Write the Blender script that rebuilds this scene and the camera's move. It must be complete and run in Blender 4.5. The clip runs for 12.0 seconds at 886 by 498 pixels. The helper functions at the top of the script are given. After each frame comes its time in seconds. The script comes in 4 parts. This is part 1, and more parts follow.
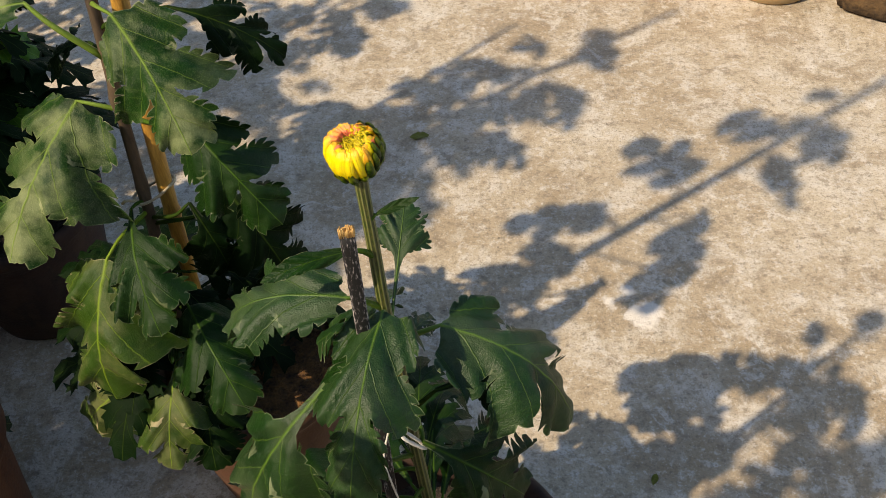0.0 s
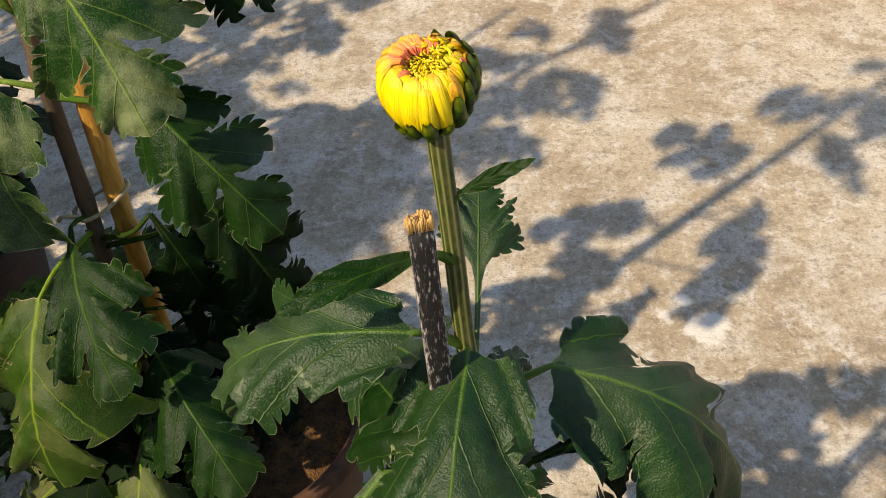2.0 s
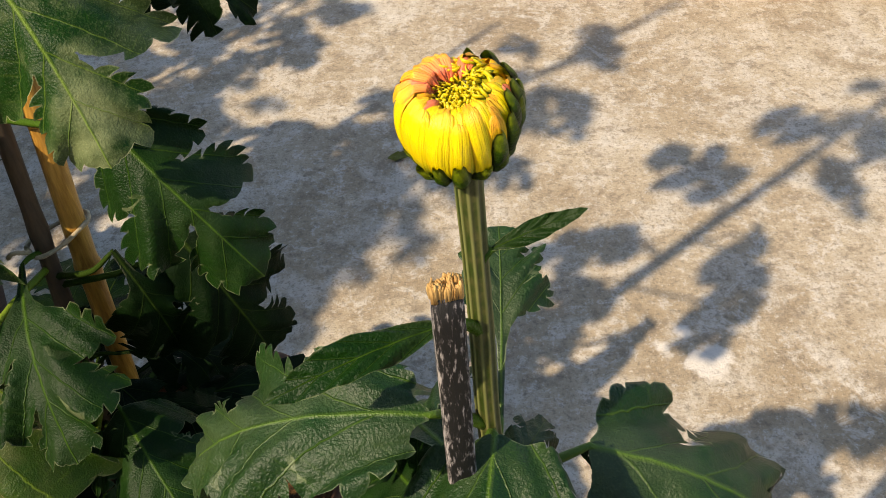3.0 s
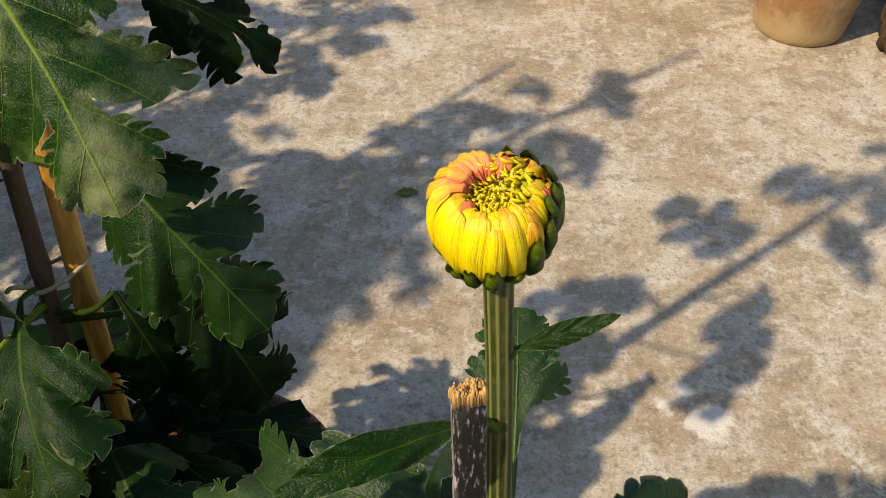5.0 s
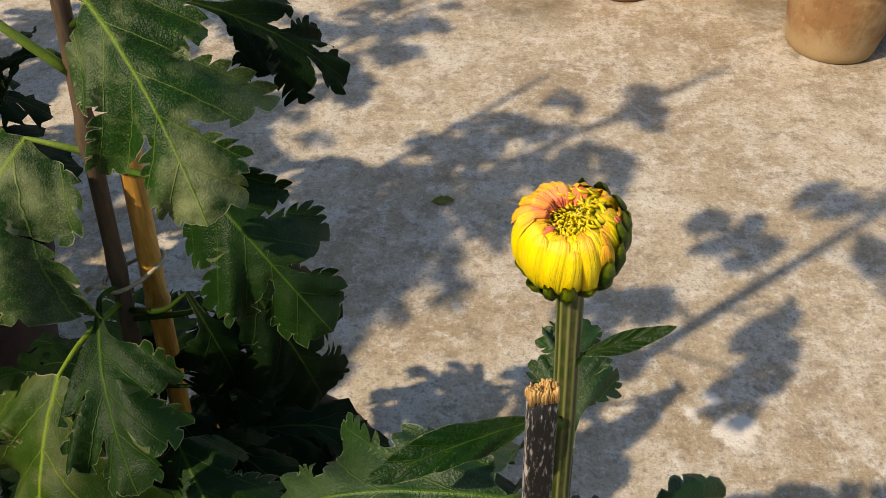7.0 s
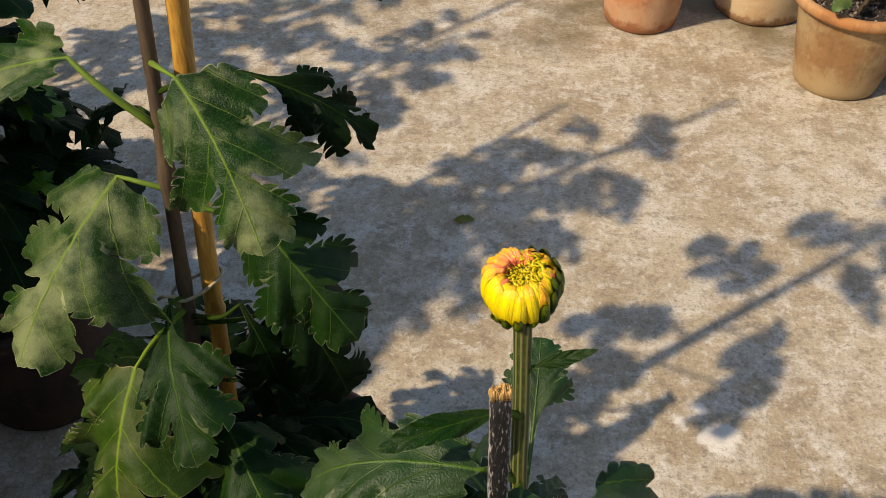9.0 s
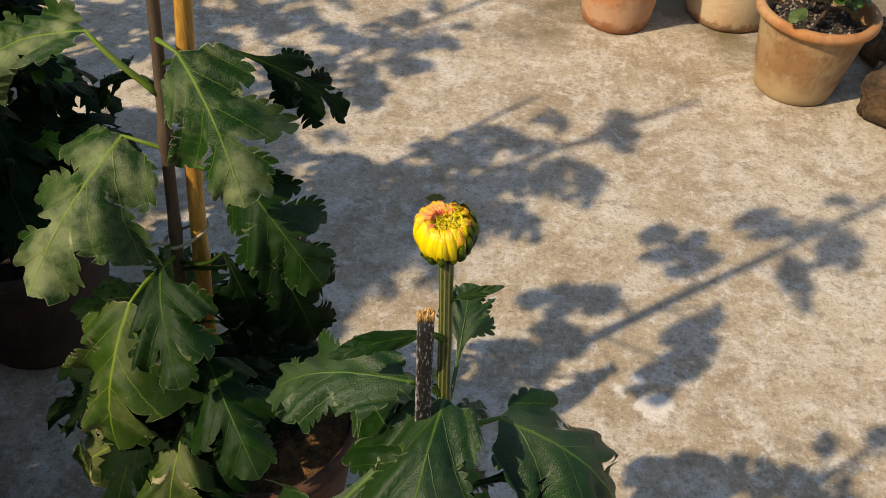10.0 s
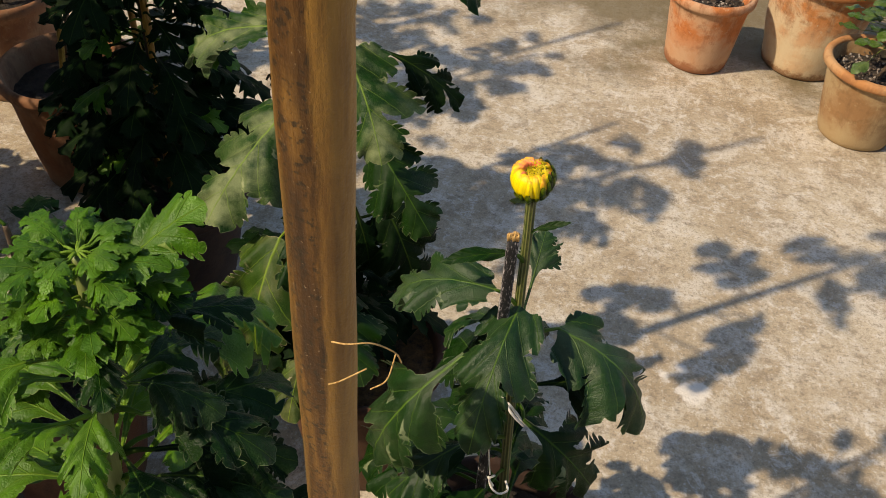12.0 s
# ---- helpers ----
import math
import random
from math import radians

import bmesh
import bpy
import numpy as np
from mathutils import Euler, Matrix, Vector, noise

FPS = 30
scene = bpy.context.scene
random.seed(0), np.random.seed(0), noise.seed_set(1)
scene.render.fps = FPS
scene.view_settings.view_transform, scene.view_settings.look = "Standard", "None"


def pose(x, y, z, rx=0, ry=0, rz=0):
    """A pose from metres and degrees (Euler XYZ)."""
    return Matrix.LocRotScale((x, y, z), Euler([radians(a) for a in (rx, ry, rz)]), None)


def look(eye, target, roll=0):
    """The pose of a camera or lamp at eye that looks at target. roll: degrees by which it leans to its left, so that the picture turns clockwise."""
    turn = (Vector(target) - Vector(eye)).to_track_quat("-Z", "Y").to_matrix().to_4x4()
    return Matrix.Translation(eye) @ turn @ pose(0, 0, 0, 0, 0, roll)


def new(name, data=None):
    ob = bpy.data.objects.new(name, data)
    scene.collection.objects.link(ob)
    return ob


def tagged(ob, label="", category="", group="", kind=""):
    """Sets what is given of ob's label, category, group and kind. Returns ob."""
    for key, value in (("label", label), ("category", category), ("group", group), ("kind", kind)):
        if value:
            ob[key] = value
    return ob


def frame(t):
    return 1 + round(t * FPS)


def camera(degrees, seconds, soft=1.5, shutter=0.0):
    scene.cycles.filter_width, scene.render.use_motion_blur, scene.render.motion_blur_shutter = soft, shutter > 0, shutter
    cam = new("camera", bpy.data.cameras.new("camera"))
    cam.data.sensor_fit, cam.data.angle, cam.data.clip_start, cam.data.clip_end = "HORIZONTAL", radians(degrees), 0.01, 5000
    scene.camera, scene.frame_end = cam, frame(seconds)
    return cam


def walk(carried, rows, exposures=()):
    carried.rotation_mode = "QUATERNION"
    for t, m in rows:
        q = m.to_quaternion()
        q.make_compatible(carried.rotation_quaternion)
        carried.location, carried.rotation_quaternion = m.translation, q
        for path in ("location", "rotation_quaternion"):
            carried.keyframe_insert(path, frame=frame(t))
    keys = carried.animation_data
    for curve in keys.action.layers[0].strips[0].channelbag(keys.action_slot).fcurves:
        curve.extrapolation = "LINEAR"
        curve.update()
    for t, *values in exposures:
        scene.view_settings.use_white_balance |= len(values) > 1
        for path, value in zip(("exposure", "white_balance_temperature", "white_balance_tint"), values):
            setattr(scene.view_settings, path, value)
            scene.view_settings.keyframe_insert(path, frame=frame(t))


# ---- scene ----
cam = camera(50.8, 12.0, soft=0.7)
PATH = [
    (0, (0.008, -0.004, 0.924), (-0.076, 1.351, -0.545), -3.9),
    (0.5, (-0.008, 0.02, 0.905), (-0.073, 1.407, -0.535), -3.3),
    (1, (-0.025, 0.064, 0.868), (-0.072, 1.463, -0.56), -5.1),
    (1.5, (-0.04, 0.098, 0.826), (-0.083, 1.507, -0.593), -5.8),
    (2, (-0.055, 0.126, 0.775), (-0.065, 1.515, -0.663), -5.0),
    (2.5, (-0.063, 0.151, 0.749), (-0.024, 1.53, -0.699), -3.2),
    (3, (-0.069, 0.178, 0.744), (-0.017, 1.585, -0.677), -3.1),
    (3.5, (-0.07, 0.191, 0.746), (-0.001, 1.626, -0.645), -1.3),
    (5.5, (-0.08, 0.199, 0.75), (-0.021, 1.643, -0.633), 0.6),
    (6, (-0.087, 0.193, 0.753), (-0.056, 1.634, -0.633), -0.1),
    (6.5, (-0.093, 0.185, 0.763), (-0.08, 1.626, -0.624), -0.2),
    (7, (-0.092, 0.178, 0.774), (-0.077, 1.629, -0.603), 0.4),
    (8.8, (-0.081, 0.12, 0.847), (-0.116, 1.576, -0.524), 0.7),
    (9, (-0.078, 0.108, 0.861), (-0.129, 1.563, -0.51), 0.4),
    (9.5, (-0.07, 0.064, 0.897), (-0.142, 1.516, -0.477), 1.0),
    (10, (-0.053, 0.026, 0.916), (-0.072, 1.465, -0.473), 4.1),
    (10.5, (-0.03, -0.025, 0.944), (-0.035, 1.415, -0.444), 5.8),
    (11, (-0.028, -0.07, 0.976), (-0.088, 1.379, -0.4), 4.9),
    (11.5, (-0.033, -0.121, 1.001), (-0.155, 1.338, -0.362), 4.2),
    (12, (-0.051, -0.161, 1.004), (-0.232, 1.306, -0.343), 5.1),
]
walk(cam, [(t, look(eye, target, roll)) for t, eye, target, roll in PATH], [(0, 0.78, 6800, 10), (2.5, 0.86, 6800, 10), (6, 0.58, 6800, 10), (10.5, 0.56, 6800, 10), (12, 0.58, 6800, 10)])

from mathutils.geometry import delaunay_2d_cdt

# ---- light ----
AZ, EL = radians(33.3), radians(43.3)          # shadows run towards AZ from +x; the sun's height
world = bpy.data.worlds.new("sky")
scene.world = world
world.use_nodes = True
wt = world.node_tree
sky = wt.nodes.new("ShaderNodeTexSky")
sky.sky_type, sky.sun_disc = "NISHITA", False
sky.sun_elevation, sky.sun_rotation = EL, radians(236.7)
wt.links.new(sky.outputs[0], wt.nodes["Background"].inputs[0])
wt.nodes["Background"].inputs[1].default_value = 0.115
sun_data = bpy.data.lights.new("sun", "SUN")
sun_data.energy, sun_data.angle, sun_data.color = 3.3, radians(0.85), (1.0, 0.84, 0.63)
sun_dir = Vector((-math.cos(AZ) * math.cos(EL), -math.sin(AZ) * math.cos(EL), math.sin(EL)))
new("sun", sun_data).matrix_world = look(sun_dir * 10, (0, 0, 0))


# ---- materials ----
class Mat:
    """A node material with short helpers."""

    def __init__(self, name):
        self.m = bpy.data.materials.new(name)
        self.m.use_nodes = True
        self.t = self.m.node_tree
        self.b = self.t.nodes["Principled BSDF"]
        self.geo = self.t.nodes.new("ShaderNodeTexCoord")
        self.obj = self.geo.outputs["Object"]

    def node(self, kind, **sets):
        n = self.t.nodes.new(kind)
        for k, v in sets.items():
            n.inputs[k].default_value = v
        return n

    def link(self, a, b):
        self.t.links.new(a, b)

    def noise(self, scale, detail=6.0, rough=0.6, vec=None, distort=0.0):
        n = self.node("ShaderNodeTexNoise", Scale=scale, Detail=detail, Roughness=rough, Distortion=distort)
        self.link(vec or self.obj, n.inputs["Vector"])
        return n.outputs["Fac"]

    def ramp(self, fac, *stops):
        n = self.t.nodes.new("ShaderNodeValToRGB")
        e = n.color_ramp.elements
        while len(e) < len(stops):
            e.new(0.5)
        for el, (p, c) in zip(e, stops):
            el.position = p
            el.color = (*c, 1) if isinstance(c, tuple) else (c, c, c, 1)
        self.link(fac, n.inputs[0])
        return n.outputs[0]

    def mix(self, fac, a, b, mode="MIX"):
        n = self.t.nodes.new("ShaderNodeMix")
        n.data_type, n.blend_type = "RGBA", mode
        for i, v in ((0, fac), (6, a), (7, b)):
            if isinstance(v, (int, float)):
                n.inputs[i].default_value = v if i == 0 else (v, v, v, 1)
            elif isinstance(v, tuple):
                n.inputs[i].default_value = (*v, 1)
            else:
                self.link(v, n.inputs[i])
        return n.outputs[2]

    def math(self, op, a, b=None, clamp=False):
        n = self.t.nodes.new("ShaderNodeMath")
        n.operation, n.use_clamp = op, clamp
        for i, v in enumerate((a, b)):
            if v is None:
                continue
            if isinstance(v, (int, float)):
                n.inputs[i].default_value = v
            else:
                self.link(v, n.inputs[i])
        return n.outputs[0]

    def bump(self, height, strength, distance):
        n = self.node("ShaderNodeBump", Strength=strength, Distance=distance)
        self.link(height, n.inputs["Height"])
        self.link(n.outputs[0], self.b.inputs["Normal"])

    def done(self, color, rough):
        for v, k in ((color, "Base Color"), (rough, "Roughness")):
            if isinstance(v, (int, float)):
                self.b.inputs[k].default_value = v
            elif isinstance(v, tuple):
                self.b.inputs[k].default_value = (*v, 1)
            else:
                self.link(v, self.b.inputs[k])
        return self.m


def concrete():
    k = Mat("concrete")
    big = k.noise(2.6, 5, 0.6, distort=0.4)
    mid = k.noise(13.0, 8, 0.70, distort=0.3)
    blot = k.noise(34.0, 7, 0.72)
    fine = k.noise(125.0, 6, 0.72)
    c = k.ramp(big, (0.36, (0.345, 0.265, 0.165)), (0.5, (0.435, 0.355, 0.245)), (0.64, (0.515, 0.44, 0.325)))
    c = k.mix(k.ramp(mid, (0.485, 0.0), (0.60, 0.75)), c, (0.58, 0.525, 0.435))
    c = k.mix(k.ramp(k.noise(6.0, 7, 0.66, distort=0.8), (0.53, 0.0), (0.62, 0.60)), c, (0.275, 0.20, 0.115))
    c = k.mix(k.ramp(k.noise(19.0, 6, 0.7, distort=1.2), (0.565, 0.0), (0.63, 0.6)), c, (0.63, 0.585, 0.505))
    c = k.mix(k.ramp(blot, (0.39, 0.70), (0.46, 0.0)), c, (0.26, 0.205, 0.14))
    c = k.mix(k.ramp(blot, (0.55, 0.0), (0.63, 0.6)), c, (0.65, 0.61, 0.54))
    c = k.mix(k.ramp(fine, (0.37, 0.65), (0.465, 0.0)), c, (0.20, 0.165, 0.12))
    c = k.mix(k.ramp(fine, (0.56, 0.0), (0.65, 0.50)), c, (0.70, 0.655, 0.57))
    grit = k.noise(330.0, 3, 0.6)
    c = k.mix(k.ramp(grit, (0.35, 0.50), (0.445, 0.0)), c, (0.19, 0.155, 0.115))
    c = k.mix(k.ramp(grit, (0.61, 0.0), (0.69, 0.45)), c, (0.68, 0.63, 0.55))
    vor = k.node("ShaderNodeTexVoronoi", Scale=62.0)
    k.link(k.obj, vor.inputs["Vector"])
    pit = k.math("MULTIPLY", k.ramp(vor.outputs["Distance"], (0.06, 1.0), (0.13, 0.0)), k.ramp(k.noise(9.0, 3, 0.5), (0.56, 0.0), (0.66, 0.7)))
    c = k.mix(pit, c, (0.14, 0.11, 0.08))
    sep = k.t.nodes.new("ShaderNodeSeparateXYZ")
    k.link(k.obj, sep.inputs[0])
    # damp, mossy dirt along the row of pots at the far side
    far = k.math("ADD", k.math("ADD", sep.outputs[1], k.math("MULTIPLY", sep.outputs[0], 0.25)), k.math("MULTIPLY", k.math("SUBTRACT", k.noise(5.0, 6, 0.65), 0.5), 1.1))
    c = k.mix(k.math("MULTIPLY", k.ramp(k.math("SUBTRACT", far, 1.0), (0.57, 0.0), (0.82, 0.85)), k.math("MULTIPLY", k.ramp(k.math("MULTIPLY", far, 0.3), (0.64, 1.0), (0.80, 0.0)), k.ramp(k.math("ABSOLUTE", k.math("SUBTRACT", sep.outputs[0], 0.55)), (0.55, 1.0), (0.95, 0.0)))), c, (0.13, 0.095, 0.040))
    # a splash of whitewash
    for cx, cy, wide in ((0.208, 0.730, 0.026), (0.194, 0.768, 0.012), (0.168, 0.750, 0.014)):
        d = k.math("SQRT", k.math("ADD", k.math("POWER", k.math("SUBTRACT", sep.outputs[0], cx), 2.0), k.math("POWER", k.math("SUBTRACT", sep.outputs[1], cy), 2.0)))
        d = k.math("ADD", k.math("DIVIDE", d, wide), k.math("MULTIPLY", k.math("SUBTRACT", k.noise(42.0, 4, 0.6), 0.5), 2.4))
        c = k.mix(k.ramp(d, (0.55, 0.8), (0.95, 0.0)), c, (0.74, 0.69, 0.61))
    h = k.math("ADD", k.math("MULTIPLY", mid, 1.0), k.math("ADD", k.math("MULTIPLY", fine, 0.9), k.math("MULTIPLY", blot, 0.9)))
    h = k.math("SUBTRACT", h, k.math("MULTIPLY", pit, 0.5))
    k.bump(h, 0.60, 0.004)
    return k.done(c, 0.92)


def terracotta(name, body, pale, dark, scale=9.0, band=0.05, foot=0.0):
    k = Mat(name)
    n1, n2, n3 = k.noise(scale, 6, 0.6, distort=0.5), k.noise(scale * 4, 6, 0.65), k.noise(260.0, 3, 0.6)
    c = k.mix(k.ramp(n1, (0.44, 0.0), (0.60, 0.85)), body, pale)
    c = k.mix(k.ramp(n2, (0.52, 0.0), (0.70, 0.7)), c, dark)
    mp = k.t.nodes.new("ShaderNodeMapping")
    mp.inputs["Scale"].default_value = (1, 1, 0.22)
    k.link(k.obj, mp.inputs[0])
    run = k.noise(46.0, 6, 0.7, mp.outputs[0])
    c = k.mix(k.ramp(run, (0.50, 0.0), (0.66, 0.65)), c, dark)
    c = k.mix(k.ramp(k.noise(70.0, 6, 0.7), (0.58, 0.0), (0.68, 0.7)), c, pale)
    sep = k.t.nodes.new("ShaderNodeSeparateXYZ")
    k.link(k.obj, sep.inputs[0])
    # lime bloom and damp band low on the wall of the pot
    z = k.math("ADD", sep.outputs[2], k.math("MULTIPLY", k.math("SUBTRACT", n2, 0.5), 0.05))
    c = k.mix(k.math("MULTIPLY", k.math("ADD", n1, 0.35), k.ramp(z, (band * 0.55, 0.95), (band * 1.15, 0.0))), c, pale)
    if foot:
        c = k.mix(k.ramp(z, (foot * 0.6, 0.8), (foot * 1.2, 0.0)), c, dark)
    k.bump(k.math("ADD", n3, k.math("MULTIPLY", n2, 2.0)), 0.45, 0.0016)
    return k.done(c, 0.85)


def leaf_material(name, dark, light, vein, dust_sheen, dust_sheen_amount, edge, gloss=0.42, translucent=0.12, spec=0.22):
    """UVMap holds the place on the flat blade, across and along; Margin is 1 at its edge."""
    k = Mat(name)
    sep = k.t.nodes.new("ShaderNodeSeparateXYZ")
    k.link(k.geo.outputs["UV"], sep.inputs[0])
    mg = k.t.nodes.new("ShaderNodeUVMap")
    mg.uv_map = "Margin"
    sep2 = k.t.nodes.new("ShaderNodeSeparateXYZ")
    k.link(mg.outputs[0], sep2.inputs[0])
    x = k.math("ABSOLUTE", k.math("SUBTRACT", sep.outputs[0], 0.5))
    y = sep.outputs[1]
    wob = k.noise(75.0, 4, 0.55)
    bent = k.math("ADD", x, k.math("MULTIPLY", k.math("SUBTRACT", wob, 0.5), 0.025))
    foot = k.math("SUBTRACT", y, k.math("MULTIPLY", bent, 1.6))
    fan = None
    for at in (-0.17, 0.07, 0.29, 0.50, 0.70):
        d = k.math("ABSOLUTE", k.math("SUBTRACT", foot, at))
        fan = d if fan is None else k.math("MINIMUM", fan, d)
    thin = k.math("ADD", 0.004, k.math("MULTIPLY", k.math("SUBTRACT", 0.30, x), 0.016))
    side = k.math("SUBTRACT", 1.0, k.math("DIVIDE", fan, thin), True)
    mid = k.math("SUBTRACT", 1.0, k.math("DIVIDE", x, k.math("ADD", 0.004, k.math("MULTIPLY", k.math("SUBTRACT", 1.0, y), 0.009))), True)
    cross = k.math("ABSOLUTE", k.math("SUBTRACT", k.math("FRACT", k.math("MULTIPLY", k.math("ADD", y, k.math("MULTIPLY", bent, 1.25)), 13.0)), 0.5))
    net = k.math("MULTIPLY", k.ramp(cross, (0.03, 0.14), (0.14, 0.0)), k.math("MULTIPLY", k.ramp(x, (0.03, 0.0), (0.12, 1.0)), k.ramp(wob, (0.42, 0.0), (0.62, 0.8))))
    veins = k.math("MAXIMUM", k.math("MAXIMUM", mid, k.math("MULTIPLY", side, 0.6)), net)
    rnd = k.t.nodes.new("ShaderNodeObjectInfo").outputs["Random"]
    c = k.mix(k.ramp(k.noise(34.0, 5, 0.65), (0.35, 0.0), (0.68, 1.0)), dark, light)
    c = k.mix(k.math("MULTIPLY", rnd, 0.4), c, light)
    patch = k.ramp(k.math("ADD", k.noise(24.0, 5, 0.62), k.math("MULTIPLY", wob, 0.25)), (0.55, 0.0), (0.74, 1.0))
    # grey dust, strongest by the midrib, which also paints the sheen there
    d = k.math("MULTIPLY", k.math("MULTIPLY", patch, dust_sheen_amount), k.ramp(x, (0.04, 1.0), (0.19, 0.22)))
    c = k.mix(d, c, dust_sheen)
    grain = k.noise(1100.0, 2, 0.5)
    # pale flecks put in for the glitter of sheen on fine hairs
    hair_sheen = k.math("MULTIPLY", k.ramp(grain, (0.52, 0.0), (0.66, 1.0)), k.math("ADD", dust_sheen_amount * 0.12, k.math("MULTIPLY", patch, 0.10)), True)
    c = k.mix(hair_sheen, c, tuple(v * 1.5 for v in dust_sheen))
    c = k.mix(k.math("MULTIPLY", veins, 0.85), c, vein)
    c = k.mix(k.math("MULTIPLY", k.ramp(sep2.outputs[0], (0.60, 0.0), (0.97, 0.75)), k.ramp(k.noise(45.0, 3, 0.5), (0.44, 0.1), (0.62, 1.0))), c, edge)
    ridges = k.math("MAXIMUM", mid, k.math("MULTIPLY", side, 0.8))
    h = k.math("ADD", k.math("MULTIPLY", ridges, 0.35), k.math("ADD", k.math("MULTIPLY", net, -0.6), k.math("MULTIPLY", grain, 0.40)))
    h = k.math("ADD", h, k.math("MULTIPLY", k.noise(260.0, 3, 0.6), 0.4))
    k.bump(h, 0.75, 0.0015)
    k.b.inputs["Specular IOR Level"].default_value = spec
    out = k.t.nodes["Material Output"]
    tr = k.t.nodes.new("ShaderNodeBsdfTranslucent")
    k.link(k.mix(0.35, c, vein), tr.inputs["Color"])
    mx = k.t.nodes.new("ShaderNodeMixShader")
    mx.inputs[0].default_value = translucent
    k.link(k.b.outputs[0], mx.inputs[1])
    k.link(tr.outputs[0], mx.inputs[2])
    k.link(mx.outputs[0], out.inputs[0])
    return k.done(c, k.math("ADD", gloss, k.math("MULTIPLY", d, 0.25)))


def plain(name, a, b, scale=60.0, rough=0.6, bump=0.3, dist=0.001, stretch=None):
    k = Mat(name)
    vec = k.obj
    if stretch:
        mp = k.t.nodes.new("ShaderNodeMapping")
        mp.inputs["Scale"].default_value = stretch
        k.link(k.obj, mp.inputs[0])
        vec = mp.outputs[0]
    n1, n2 = k.noise(scale, 6, 0.65, vec), k.noise(scale * 5, 4, 0.6, vec)
    c = k.mix(k.ramp(k.math("ADD", k.math("MULTIPLY", n1, 0.7), k.math("MULTIPLY", n2, 0.3)), (0.36, 0.0), (0.64, 1.0)), a, b)
    k.bump(k.math("ADD", n1, n2), bump, dist)
    return k.done(c, rough)


CONCRETE = concrete()
POT_BROWN = terracotta("pot_brown", (0.22, 0.088, 0.036), (0.27, 0.155, 0.080), (0.11, 0.045, 0.022))
POT_ORANGE = terracotta("pot_orange", (0.46, 0.150, 0.038), (0.50, 0.31, 0.18), (0.24, 0.075, 0.022), 14.0, band=0.085, foot=0.022)
POT_TAN = terracotta("pot_tan", (0.28, 0.150, 0.060), (0.40, 0.29, 0.15), (0.19, 0.105, 0.042), 12.0, band=0.048)
# red-brown clay darkened to carry the shade under the leaves
POT_SHADED = terracotta("pot_shaded", (0.085, 0.032, 0.012), (0.11, 0.055, 0.026), (0.04, 0.016, 0.008))
POT_LIMED = terracotta("pot_limed", (0.48, 0.190, 0.055), (0.55, 0.44, 0.28), (0.22, 0.10, 0.040), 20.0, band=0.13, foot=0.016)
POT_RIM_TAN = terracotta("pot_rim_tan", (0.42, 0.185, 0.060), (0.44, 0.26, 0.12), (0.26, 0.11, 0.040), band=0.01)
POT_RIM = terracotta("pot_rim", (0.46, 0.150, 0.036), (0.44, 0.21, 0.085), (0.30, 0.095, 0.028), band=0.01)
LEAF_GLOSS = leaf_material("leaf_gloss", (0.0018, 0.015, 0.0010), (0.008, 0.038, 0.003), (0.085, 0.160, 0.014), (0.085, 0.120, 0.050), 0.32, (0.24, 0.28, 0.15), 0.44, 0.05, 0.32)
# leaf green cut nearly to black: the copy for leaves that lie in shade
LEAF_SHADE = leaf_material("leaf_shade", (0.0010, 0.0060, 0.0010), (0.0035, 0.014, 0.002), (0.030, 0.055, 0.007), (0.035, 0.050, 0.030), 0.08, (0.12, 0.13, 0.08), 0.55, 0.05, 0.05)
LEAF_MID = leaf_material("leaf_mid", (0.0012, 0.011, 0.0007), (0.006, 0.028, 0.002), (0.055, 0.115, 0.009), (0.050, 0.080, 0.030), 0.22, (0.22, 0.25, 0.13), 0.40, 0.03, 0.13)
LEAF_DUSTY = leaf_material("leaf_dusty", (0.0020, 0.017, 0.0010), (0.009, 0.042, 0.003), (0.150, 0.235, 0.028), (0.200, 0.235, 0.105), 0.80, (0.36, 0.38, 0.21), 0.42, 0.03, 0.16)
LEAF_PALE = leaf_material("leaf_pale", (0.009, 0.034, 0.002), (0.034, 0.072, 0.006), (0.18, 0.27, 0.016), (0.17, 0.160, 0.070), 0.45, (0.42, 0.36, 0.21), 0.44, 0.08, 0.18)
LEAF_FRESH = leaf_material("leaf_fresh", (0.008, 0.048, 0.002), (0.080, 0.190, 0.006), (0.16, 0.27, 0.020), (0.14, 0.19, 0.05), 0.15, (0.26, 0.34, 0.09), 0.38, 0.12, 0.20)
LEAF_SHRUB = leaf_material("leaf_shrub", (0.008, 0.040, 0.004), (0.060, 0.120, 0.008), (0.16, 0.20, 0.03), (0.20, 0.24, 0.10), 0.30, (0.40, 0.42, 0.16), 0.28, 0.12, 0.35)
# brown clay taken almost to black, with the shade on the pots in its colour
POT_DEEP_SHADE = terracotta("pot_deep_shade", (0.030, 0.012, 0.006), (0.055, 0.028, 0.014), (0.014, 0.007, 0.004))
SOIL_OCHRE = plain("soil_ochre", (0.030, 0.014, 0.006), (0.26, 0.125, 0.034), 90.0, 0.95, 0.9, 0.006)
STEM_GREEN = plain("stem_green", (0.11, 0.15, 0.035), (0.22, 0.25, 0.075), 120.0, 0.5, 0.25, 0.0006, (1, 1, 0.06))
STEM_BROWN = plain("stem_brown", (0.045, 0.030, 0.018), (0.12, 0.08, 0.045), 90.0, 0.65, 0.4, 0.0008, (1, 1, 0.2))
